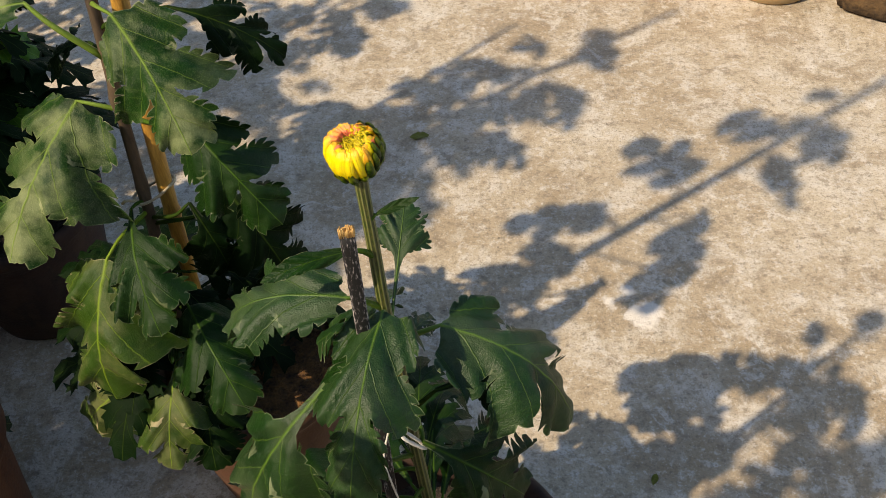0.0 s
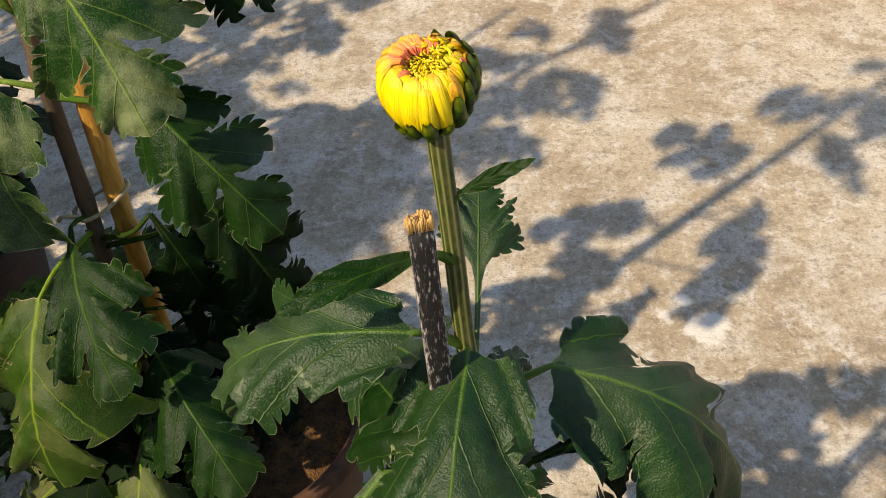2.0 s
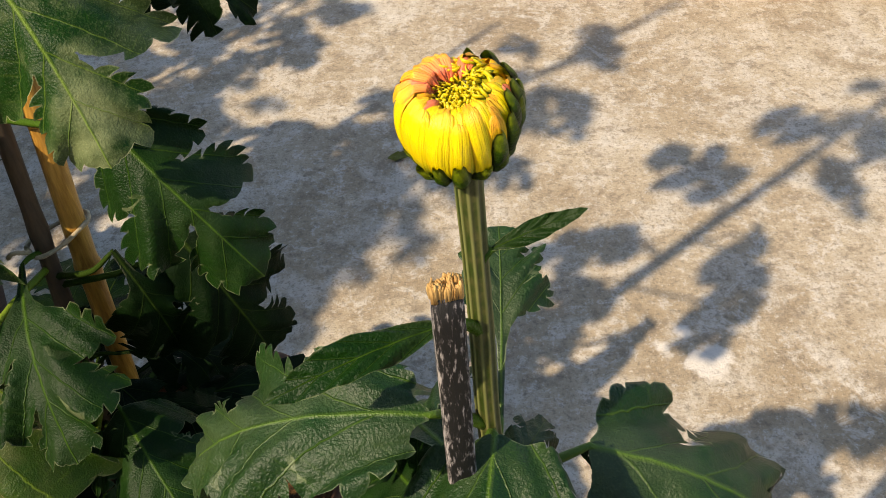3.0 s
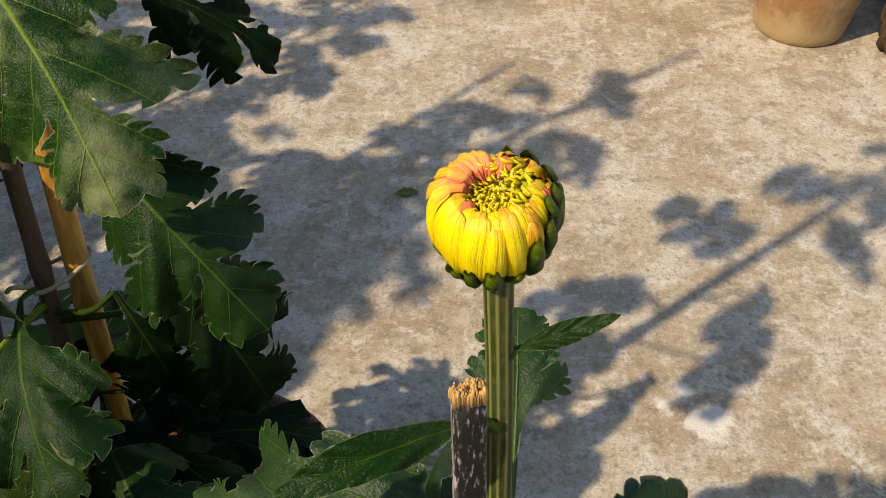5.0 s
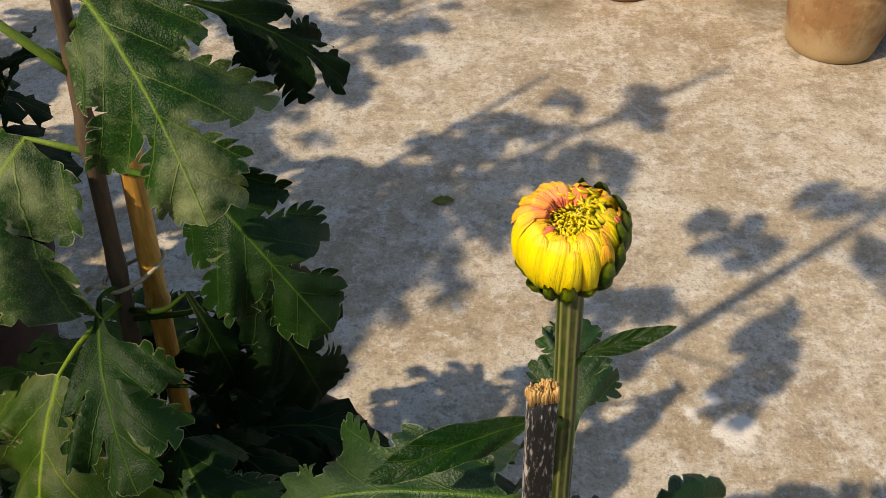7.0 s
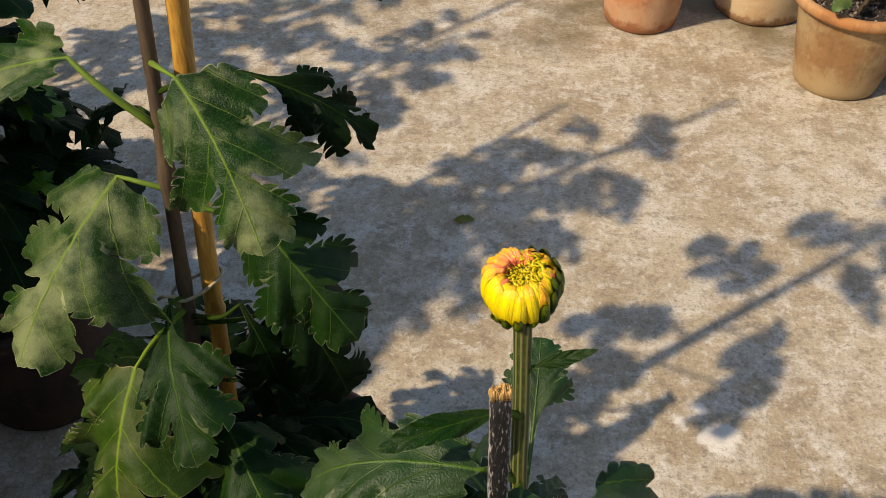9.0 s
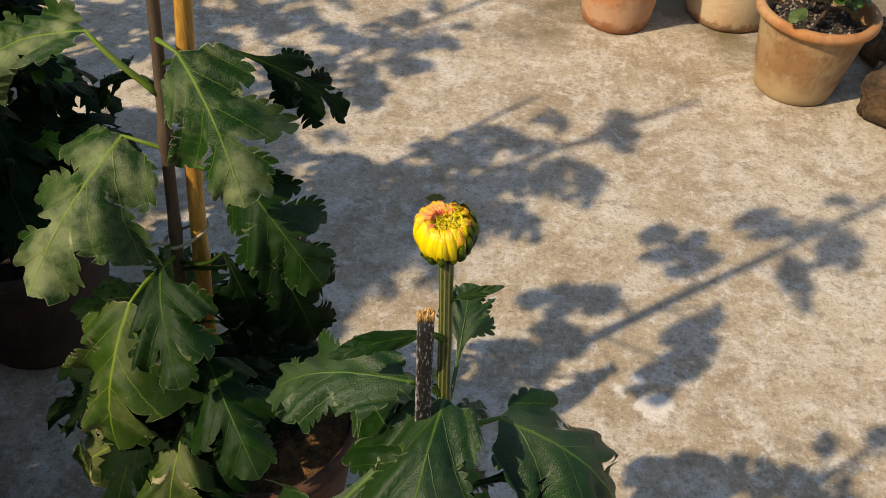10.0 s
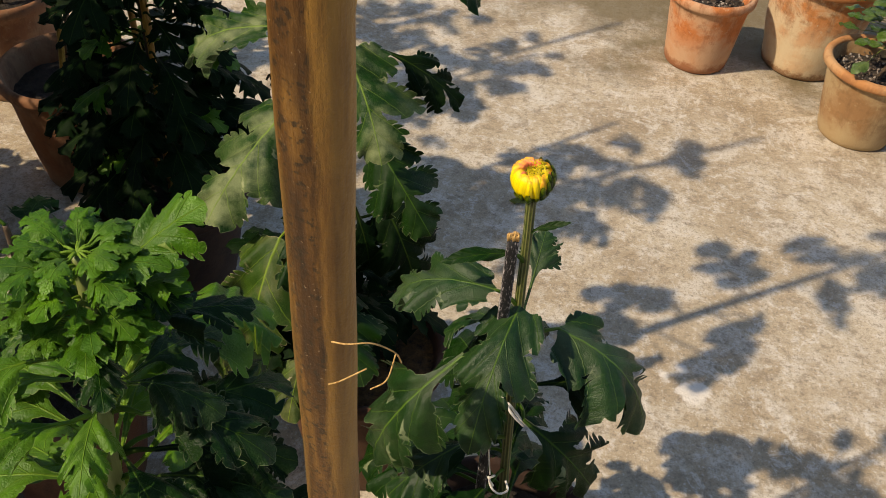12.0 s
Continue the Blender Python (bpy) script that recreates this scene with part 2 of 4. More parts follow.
CANE = plain("cane", (0.24, 0.105, 0.014), (0.60, 0.34, 0.060), 150.0, 0.42, 0.4, 0.0010, (1, 1, 0.12))
SOIL = plain("soil", (0.018, 0.014, 0.011), (0.075, 0.055, 0.040), 110.0, 0.95, 0.9, 0.006)
STRING = plain("string", (0.55, 0.52, 0.46), (0.78, 0.76, 0.70), 400.0, 0.8, 0.5, 0.0004)


# ---- mesh helpers ----
def part(name, bm, material, parent=None, label="", smooth=True):
    me = bpy.data.meshes.new(name)
    bm.to_mesh(me)
    bm.free()
    if smooth:
        for p in me.polygons:
            p.use_smooth = True
    for m in material if isinstance(material, (list, tuple)) else [material]:
        me.materials.append(m)
    ob = new(name, me)
    if parent is not None:
        ob.parent = parent
    if label:
        ob["label"] = label
    return ob


def thing(name, at, label, category, group=""):
    """An Empty at the base of a thing; its parts are children."""
    e = new(name)
    e.empty_display_size = 0.03
    e.location = at
    return tagged(e, label, category, group)


def smooth_path(pts, n):
    """n points on a Catmull-Rom curve through pts."""
    P = [Vector(p) for p in pts]
    P = [P[0] * 2 - P[1]] + P + [P[-1] * 2 - P[-2]]
    out = []
    for i in range(n):
        u = i / (n - 1) * (len(P) - 3)
        k = min(int(u), len(P) - 4)
        f = u - k
        a, b, c, d = P[k:k + 4]
        out.append(0.5 * ((2 * b) + (c - a) * f + (2 * a - 5 * b + 4 * c - d) * f * f + (3 * b - a - 3 * c + d) * f ** 3))
    return out


def tube(bm, pts, radii, sides=10, ridge=0.0, flat=1.0, cap=True, origin=(0, 0, 0), mat=0):
    """A swept tube; ridge raises every second side, flat squeezes it."""
    o = Vector(origin)
    pts = [Vector(p) - o for p in pts]
    rings, ref = [], Vector((0.0, 1.0, 0.05))
    for i, p in enumerate(pts):
        t = (pts[min(i + 1, len(pts) - 1)] - pts[max(i - 1, 0)]).normalized()
        if abs(t.dot(ref)) > 0.95:
            ref = Vector((1, 0, 0))
        x = t.cross(ref).normalized()
        y = x.cross(t)
        ref = y
        r = radii[i] if isinstance(radii, (list, tuple)) else radii
        ring = []
        for k in range(sides):
            a = 2 * math.pi * k / sides
            rr = r * (1 + (ridge if k % 2 else -ridge))
            ring.append(bm.verts.new(p + x * (rr * math.cos(a)) + y * (rr * flat * math.sin(a))))
        rings.append(ring)
    for a, b in zip(rings, rings[1:]):
        for k in range(sides):
            f = bm.faces.new((a[k], a[(k + 1) % sides], b[(k + 1) % sides], b[k]))
            f.material_index = mat
    if cap:
        for ring in (rings[0][::-1], rings[-1]):
            f = bm.faces.new(ring)
            f.material_index = mat
    return rings


def lathe(bm, profile, sides=48, wob=0.0, seed=0, ring_only=False):
    """A turned body from (radius, height) pairs; wob makes it slightly uneven by hand; ring_only joins its two ends instead of closing them with lids."""
    rings = []
    for r, z in profile:
        ring = []
        for k in range(sides):
            a = 2 * math.pi * k / sides
            w = 1 + wob * noise.noise(Vector((math.cos(a) * 1.5 + seed, math.sin(a) * 1.5, z * 14)))
            ring.append(bm.verts.new((r * w * math.cos(a), r * w * math.sin(a), z)))
        rings.append(ring)
    for a, b in zip(rings, rings[1:] + (rings[:1] if ring_only else [])):
        for k in range(sides):
            bm.faces.new((a[k], a[(k + 1) % sides], b[(k + 1) % sides], b[k]))
    if not ring_only:
        bm.faces.new(rings[0][::-1])
        bm.faces.new(rings[-1])


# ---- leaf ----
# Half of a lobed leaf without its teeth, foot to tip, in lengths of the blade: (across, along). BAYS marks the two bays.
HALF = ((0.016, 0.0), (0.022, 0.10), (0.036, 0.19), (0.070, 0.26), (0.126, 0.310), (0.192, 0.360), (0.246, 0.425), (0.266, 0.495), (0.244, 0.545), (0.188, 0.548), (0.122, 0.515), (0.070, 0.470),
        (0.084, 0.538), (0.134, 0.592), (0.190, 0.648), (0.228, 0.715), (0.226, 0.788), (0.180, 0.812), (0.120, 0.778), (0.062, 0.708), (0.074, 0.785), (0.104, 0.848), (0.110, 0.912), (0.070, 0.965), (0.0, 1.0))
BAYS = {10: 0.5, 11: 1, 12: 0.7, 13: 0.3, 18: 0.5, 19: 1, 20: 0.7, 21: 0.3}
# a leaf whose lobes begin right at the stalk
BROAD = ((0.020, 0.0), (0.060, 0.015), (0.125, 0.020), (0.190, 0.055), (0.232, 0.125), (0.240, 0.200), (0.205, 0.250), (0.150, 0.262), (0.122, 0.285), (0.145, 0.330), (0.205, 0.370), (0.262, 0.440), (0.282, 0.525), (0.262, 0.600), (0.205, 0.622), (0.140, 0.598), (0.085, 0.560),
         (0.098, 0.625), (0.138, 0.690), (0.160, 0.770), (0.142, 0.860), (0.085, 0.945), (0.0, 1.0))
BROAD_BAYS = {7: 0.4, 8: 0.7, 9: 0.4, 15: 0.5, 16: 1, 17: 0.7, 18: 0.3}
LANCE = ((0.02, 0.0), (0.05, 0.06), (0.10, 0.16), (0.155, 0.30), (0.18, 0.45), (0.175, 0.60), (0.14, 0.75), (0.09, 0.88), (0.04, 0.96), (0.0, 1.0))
SLOPE = 1.6
TEMPLATES = {}


def spline2(pts, cuts):
    """Points on a smooth curve through 2D pts."""
    out = []
    for i in range(len(pts) - 1):
        a, b, c, d = (Vector(pts[max(0, min(len(pts) - 1, k))]) for k in (i - 1, i, i + 1, i + 2))
        for n in range(cuts):
            f = n / cuts
            out.append(0.5 * ((2 * b) + (c - a) * f + (2 * a - 5 * b + 4 * c - d) * f * f + (3 * b - a - 3 * c + d) * f ** 3))
    return out + [Vector(pts[-1])]


def toothed(line, rnd, fine, foot=0.30):
    """Sets forward-pointing teeth on the smooth edge of a half blade; none along the wedge at its foot."""
    run = [0.0]
    for a, c in zip(line, line[1:]):
        run.append(run[-1] + (c - a).length)

    def at(s):
        for k in range(len(run) - 1):
            if run[k + 1] >= s:
                break
        f = (s - run[k]) / max(1e-9, run[k + 1] - run[k])
        d = (line[k + 1] - line[k]).normalized()
        return line[k].lerp(line[k + 1], f), d, Vector((d.y, -d.x))

    end, s = run[-1], foot
    out = [at(q * foot / 0.30)[0] for q in ((0.0, 0.08, 0.16, 0.23) if fine else (0.0, 0.15, 0.28))]
    while s < end - 0.03:
        step = min(rnd.uniform(0.048, 0.085) * (1.0 if fine else 1.3), end - 0.012 - s)
        p0, d0, n0 = at(s)
        p1, d1, n1 = at(s + step * 0.6)
        grow = min(1.0, 0.3 + (s - foot) / 0.2)
        # hardly any teeth deep in a bay, long ones on the ends of the lobes
        amp = rnd.uniform(0.030, 0.052) * grow * (1.0 if n1.x > -0.2 and p1.x > 0.095 else 0.15)
        p1, d1, n1 = at(s + step * 0.74)
        peak = p1 + n1 * (amp * 1.02) + d1 * (amp * 0.62)
        out.append(p0)
        if fine:
            for u, high, lead in ((0.14, 0.48, 0.10), (0.34, 0.84, 0.28), (0.58, 1.0, 0.50)):
                q, dq, nq = at(s + step * u)
                out.append(q + nq * (amp * high) + dq * (amp * lead))
        out.append(peak)
        if fine:
            q, dq, nq = at(s + step * 0.86)
            out.append(q + nq * (amp * 0.52) + dq * (amp * 0.30))
        s += step
    out = [Vector((max(0.008, p.x), min(0.992, p.y))) for p in out]
    return out + [Vector((0.0, 1.0))]


def inside(p, poly):
    hit = False
    for a, b in zip(poly, poly[1:] + poly[:1]):
        if (a.y > p.y) != (b.y > p.y) and p.x < (b.x - a.x) * (p.y - a.y) / (b.y - a.y) + a.x:
            hit = not hit
    return hit


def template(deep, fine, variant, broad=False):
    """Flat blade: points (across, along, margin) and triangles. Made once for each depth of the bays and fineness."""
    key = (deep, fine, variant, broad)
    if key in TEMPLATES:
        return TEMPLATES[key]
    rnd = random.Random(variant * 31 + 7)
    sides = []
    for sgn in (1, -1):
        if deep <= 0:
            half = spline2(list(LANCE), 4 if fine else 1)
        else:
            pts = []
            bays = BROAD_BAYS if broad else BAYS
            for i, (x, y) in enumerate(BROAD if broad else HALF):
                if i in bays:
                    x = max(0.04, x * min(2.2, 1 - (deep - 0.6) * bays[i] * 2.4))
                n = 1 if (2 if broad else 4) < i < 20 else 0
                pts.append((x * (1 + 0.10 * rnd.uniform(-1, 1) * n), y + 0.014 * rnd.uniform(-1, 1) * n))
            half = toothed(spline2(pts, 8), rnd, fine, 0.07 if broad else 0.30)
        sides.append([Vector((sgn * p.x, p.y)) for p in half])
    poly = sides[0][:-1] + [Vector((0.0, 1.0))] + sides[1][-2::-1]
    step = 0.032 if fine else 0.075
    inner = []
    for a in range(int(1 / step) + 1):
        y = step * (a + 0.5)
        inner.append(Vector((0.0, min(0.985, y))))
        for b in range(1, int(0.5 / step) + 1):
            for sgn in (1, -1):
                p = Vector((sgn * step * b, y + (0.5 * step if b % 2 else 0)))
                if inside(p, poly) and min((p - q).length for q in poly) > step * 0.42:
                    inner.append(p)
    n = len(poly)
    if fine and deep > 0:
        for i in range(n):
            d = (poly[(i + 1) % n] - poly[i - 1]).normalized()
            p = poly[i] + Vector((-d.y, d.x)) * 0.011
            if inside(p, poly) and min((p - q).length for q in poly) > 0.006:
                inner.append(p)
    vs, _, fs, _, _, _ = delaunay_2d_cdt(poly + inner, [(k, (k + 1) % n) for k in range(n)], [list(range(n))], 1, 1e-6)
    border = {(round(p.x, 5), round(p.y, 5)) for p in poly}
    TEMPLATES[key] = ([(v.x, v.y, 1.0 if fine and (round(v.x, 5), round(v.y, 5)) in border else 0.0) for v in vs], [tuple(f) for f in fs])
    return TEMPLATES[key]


def leaf(parent, stem, base, tip, up, mat, width=0.36, arch=0.14, fold=0.25, curl=0.25, deep=0.60, seed=0, petiole=0.0018, wave=0.22, side=0.0, fine=True, name="leaf", wedge=1.0, broad=False):
    """A lobed, toothed leaf with its stalk, from the stem over the base of the blade to its tip; up is the way its face looks.
    arch lifts the middle of the midrib, fold is the V of the two halves, curl lets the margins hang, side bends it sideways, wedge under 1 moves the lobes towards the tip."""
    rnd = random.Random(seed * 7919 + 13)
    o = Vector(parent.location)
    S, A, B = Vector(stem) - o, Vector(base) - o, Vector(tip) - o
    L = (B - A).length
    T0 = (B - A).normalized()
    N0 = Vector(up)
    N0 = (N0 - T0 * N0.dot(T0)).normalized()
    X0 = T0.cross(N0)
    C = (A + B) / 2 + N0 * (2 * arch * L) + X0 * (2 * side * L)
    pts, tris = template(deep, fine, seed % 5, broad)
    wide = 0.84 * width / 0.29 if deep > 0 else 2.0 * width / 0.36
    ph = [rnd.uniform(0, 6.28) for _ in range(8)]
    k1, k2 = rnd.uniform(0.9, 1.1), rnd.uniform(0.9, 1.1)
    bm = bmesh.new()
    uvl = bm.loops.layers.uv.new("UVMap")
    edl = bm.loops.layers.uv.new("Margin")
    vs = []
    for x, y, m in pts:
        s = y ** wedge
        p = A * (1 - s) ** 2 + C * (2 * s * (1 - s)) + B * s * s
        t = ((C - A) * (1 - s) + (B - C) * s).normalized()
        ax = t.cross(N0).normalized()
        n = ax.cross(t)
        au = abs(x) / (0.29 if deep > 0 else 0.18)
        sg = 0 if x < 0 else 1
        foot = y - SLOPE * abs(x)
        xx = x * wide * L * (k1 if sg else k2) * (1 + 0.06 * math.sin(7 * foot + ph[sg]))
        h = abs(xx) * fold - au * au * curl * 1.5 * width * L
        h += abs(xx) * wave * math.sin(9.5 * foot + ph[2 + sg]) + abs(xx) * wave * 0.5 * math.sin(21 * foot + ph[4 + sg]) * au
        h -= 0.020 * L * math.cos(2 * math.pi * (foot - 0.07) / 0.22) * min(1, au * 2.5)
        h += 0.010 * L * noise.noise(Vector((x * 16 + seed, y * 16, seed * 1.7)))
        vs.append(bm.verts.new(p + ax * xx + n * h))
    for f in tris:
        fc = bm.faces.new([vs[k] for k in f])
        for lp, k in zip(fc.loops, f):
            lp[uvl].uv = (0.5 + pts[k][0], pts[k][1])
            lp[edl].uv = (pts[k][2], 0.0)
    # stalk, running on as the raised midrib under the blade
    mids = [A * (1 - s) ** 2 + C * (2 * s * (1 - s)) + B * s * s for s in (0.04, 0.12, 0.25, 0.45, 0.7)]
    n1 = N0 * (petiole * 0.85)
    if (A - S).length > 0.004:
        bend = (S + A) / 2 + N0 * (0.16 * (A - S).length)
        path = smooth_path([S, bend, A], 8) + [m - n1 for m in mids]
    else:
        path = [A] + [m - n1 for m in mids]
    m0 = len(bm.faces)
    tube(bm, path, [petiole * (1.25 - 0.95 * i / (len(path) - 1)) * (1.0 if i < len(path) - 5 else 0.75) for i in range(len(path))], 6)
    bm.faces.ensure_lookup_table()
    for f in bm.faces[m0:]:
        for lp in f.loops:
            lp[uvl].uv = (0.5, 0.02)
            lp[edl].uv = (0.0, 0.0)
    bm.normal_update()
    return part(name, bm, mat, parent)


def stem_of(parent, pts, r0, r1, mat, sides=10, ridge=0.0, nodes=6, seed=0):
    """A tapered stem with slightly swollen nodes."""
    rnd = random.Random(seed)
    n = 40
    path = smooth_path(pts, n)
    at = [rnd.uniform(0.05, 0.95) for _ in range(nodes)]
    rad = [(r0 + (r1 - r0) * i / (n - 1)) * (1 + sum(0.22 * math.exp(-((i / (n - 1) - a) / 0.012) ** 2) for a in at)) for i in range(n)]
    bm = bmesh.new()
    tube(bm, path, rad, sides, ridge, origin=parent.location)
    return part("stem", bm, mat, parent)


def along(pts, z):
    """The place on a polyline at the height z."""
    for a, b in zip(pts, pts[1:]):
        if a[2] <= z <= b[2]:
            f = (z - a[2]) / (b[2] - a[2])
            return Vector(a).lerp(Vector(b), f)
    return Vector(pts[-1] if z > pts[-1][2] else pts[0])


def leafy(parent, pts, z0, z1, count, size, mats, seed, droop=0.5, petiole=0.0016, avoid=None, fine=False, shady=None):
    """Leaves spiralling up a stem, drooping, between two heights."""
    rnd = random.Random(seed)
    for i in range(count):
        f = i / max(1, count - 1)
        z = z0 + (z1 - z0) * f + rnd.uniform(-0.008, 0.008)
        p = along(pts, z)
        a = 2.39996 * i + rnd.uniform(-0.4, 0.4) + seed
        L = size * rnd.uniform(0.75, 1.15) * (0.75 + 0.5 * math.sin(math.pi * min(1, f * 0.8 + 0.25)))
        out = Vector((math.cos(a), math.sin(a), 0))
        if avoid is not None and out.dot(Vector(avoid)) > 0.4:
            continue
        dz = -droop * rnd.uniform(0.4, 1.3) * (1 - 0.7 * f)
        b = p + out * (0.28 * L) + Vector((0, 0, 0.10 * L))
        tip = b + (out + Vector((0, 0, dz))).normalized() * L
        # shady colours paint the leaves towards +x, turned from the sun, darker
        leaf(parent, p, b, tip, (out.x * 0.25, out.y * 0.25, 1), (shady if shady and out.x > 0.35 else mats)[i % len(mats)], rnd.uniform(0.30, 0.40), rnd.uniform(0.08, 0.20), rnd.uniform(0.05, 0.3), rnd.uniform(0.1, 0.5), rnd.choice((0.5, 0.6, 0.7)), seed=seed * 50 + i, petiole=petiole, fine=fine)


# ---- floor ----
bm = bmesh.new()
bmesh.ops.create_grid(bm, x_segments=8, y_segments=8, size=30)
floor = tagged(part("floor", bm, CONCRETE, None, smooth=False), "worn stained pale concrete terrace floor", "floor", kind="structure")


def wall(name, at, size, label):
    """A plain rendered wall with a slightly rounded coping."""
    bm = bmesh.new()
    bmesh.ops.create_cube(bm, size=1.0, matrix=Matrix.Translation((at[0], at[1], size[2] / 2)) @ Matrix.Diagonal((*size, 1)))
    bmesh.ops.bevel(bm, geom=bm.edges[:], offset=0.015, segments=2, affect="EDGES")
    return tagged(part(name, bm, WALL, None, smooth=False), label, "wall", kind="structure")


WALL = plain("weathered_render", (0.13, 0.115, 0.095), (0.24, 0.215, 0.18), 5.0, 0.9, 0.5, 0.004)
# both walls are added out of view to lessen sky fill on the leaves
wall("wall_west", (-3.4, 1.2, 0), (0.15, 9.0, 2.0), "plain unseen wall added to cut the sky fill")
wall("wall_south", (0.8, -2.9, 0), (8.4, 0.15, 2.2), "plain unseen wall added to cut the sky fill")

# ---- pots ----
def pot(at, r, h, rb, mat, label, rim=0.014, wob=0.02, seed=0, soil_z=0.8, soil_mat=None, lip=0.007, rim_mat=None):
    """A thrown clay pot with a rolled rim, an open hollow and earth in it."""
    e = thing("flower_pot", at, label, "flower pot", "flower pots on the terrace")
    rt = rb + (r - lip - rb)
    prof = [(rb * 0.93, 0.0), (rb, 0.004)]
    for i in range(1, 11):
        f = i / 10 * (h - rim * 1.6) / h
        prof.append((rb + (rt - rb) * (f ** 0.9), f * h))
    zr = h - rim * 1.5
    prof += [(r - lip * 0.3, zr + rim * 0.12), (r, zr + rim * 0.5), (r, h - rim * 0.35), (r - 0.003, h - 0.001), (r - 0.007, h), (r - 0.012, h - 0.004)]
    ri = r - 0.014
    for i in range(1, 6):
        f = i / 5
        prof.append((ri + (rb - 0.008 - ri) * f, h - 0.006 - (h - 0.02) * f))
    bm = bmesh.new()
    lathe(bm, prof, 56, wob, seed)
    part("body", bm, mat, e)
    if rim_mat:
        bm = bmesh.new()
        lathe(bm, [(r - 0.0125, h - 0.010), (r - 0.0125, h - 0.002), (r - 0.008, h + 0.0015), (r - 0.001, h + 0.001), (r + 0.0028, h - 0.004), (r + 0.0028, zr + 0.002), (r - 0.002, zr - 0.001)], 56, wob, seed, True)
        part("rim", bm, rim_mat, e, "bright orange rolled rim" if rim_mat is POT_RIM else "reddish rolled rim")
    rs = rb + (r - 0.014 - rb) * soil_z
    bm = bmesh.new()
    rings = [[bm.verts.new((0, 0, h * soil_z + 0.004))]]
    for i in range(1, 17):
        rr = rs * i / 16
        rings.append([bm.verts.new((rr * math.cos(2 * math.pi * k / 48), rr * math.sin(2 * math.pi * k / 48), h * soil_z + 0.006 * noise.noise(Vector((rr * 60 * math.cos(2 * math.pi * k / 48) + seed, rr * 60 * math.sin(2 * math.pi * k / 48), 3))))) for k in range(48)])
    for k in range(48):
        bm.faces.new((rings[0][0], rings[1][k], rings[1][(k + 1) % 48]))
    for a, b in zip(rings[1:], rings[2:]):
        for k in range(48):
            bm.faces.new((a[k], b[k], b[(k + 1) % 48], a[(k + 1) % 48]))
    part("soil", bm, soil_mat or SOIL, e, "dark crumbly potting soil")
    return e


pot((-0.030, 0.340, 0), 0.112, 0.16, 0.080, POT_DEEP_SHADE, "brown terracotta pot of the budding chrysanthemum", seed=1)
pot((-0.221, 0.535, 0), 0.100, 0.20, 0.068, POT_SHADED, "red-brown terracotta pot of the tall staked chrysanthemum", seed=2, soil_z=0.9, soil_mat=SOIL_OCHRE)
pot((-0.555, 0.778, 0), 0.112, 0.185, 0.075, POT_DEEP_SHADE, "dark brown terracotta pot standing in shade", seed=3)
pot((-0.800, 0.980, 0), 0.108, 0.205, 0.068, POT_BROWN, "weathered brown terracotta pot with a dusty rim", seed=4)
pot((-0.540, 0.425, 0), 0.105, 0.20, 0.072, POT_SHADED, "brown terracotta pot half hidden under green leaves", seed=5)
pot((-0.243, 0.061, 0), 0.092, 0.19, 0.066, POT_BROWN, "terracotta pot of the bright green chrysanthemum", seed=6)
pot((-0.050, 0.020, 0), 0.095, 0.20, 0.068, POT_BROWN, "terracotta pot holding the thick bamboo stake", seed=7)
# two pots out of view, for plants added as shade casters
pot((-0.83, 0.545, 0), 0.105, 0.20, 0.072, POT_BROWN, "brown terracotta pot of an unseen plant added for shade", seed=11)
pot((-1.07, 0.735, 0), 0.105, 0.20, 0.072, POT_BROWN, "brown terracotta pot of an unseen plant added for shade", seed=12)
pot_a = pot((0.224, 1.655, 0), 0.090, 0.165, 0.064, POT_ORANGE, "orange terracotta pot with a pale limed wall", seed=8)
pot_b = pot((0.450, 1.710, 0), 0.120, 0.22, 0.082, POT_LIMED, "large flaking terracotta pot with an orange rim", seed=9, wob=0.04, rim_mat=POT_RIM)
pot_c = pot((0.527, 1.465, 0), 0.099, 0.158, 0.067, POT_TAN, "tan terracotta pot with a small shrub", seed=10, rim=0.010, lip=0.006, rim_mat=POT_RIM_TAN)


def pebbles(parent, r, z, count, seed):
    """Small stones and crumbs scattered over the earth of a pot, one loose layer."""
    rnd = random.Random(seed)
    bm = bmesh.new()
    for _ in range(count):
        a, q = rnd.uniform(0, 6.283), r * math.sqrt(rnd.random())
        m = Matrix.Translation((q * math.cos(a), q * math.sin(a), z + rnd.uniform(0.0, 0.005))) @ Euler((rnd.uniform(0, 3), rnd.uniform(0, 3), 0)).to_matrix().to_4x4() @ Matrix.Diagonal((1, rnd.uniform(0.6, 1), rnd.uniform(0.4, 0.8), 1))
        bmesh.ops.create_icosphere(bm, subdivisions=1, radius=rnd.uniform(0.0012, 0.0038), matrix=m)
    ob = part("gravel", bm, GRAVEL, parent, "grey and brown soil crumbs and small stones", smooth=False)
    ob["kind"] = "stuff"


def island_material():
    k = Mat("gravel")
    isl = k.t.nodes.new("ShaderNodeNewGeometry").outputs["Random Per Island"]
    c = k.ramp(isl, (0.0, (0.016, 0.012, 0.010)), (0.45, (0.07, 0.05, 0.035)), (0.78, (0.16, 0.12, 0.09)), (0.97, (0.34, 0.30, 0.26)))
    k.bump(k.noise(500.0, 3, 0.6), 0.4, 0.001)
    return k.done(c, 0.9)


GRAVEL = island_material()
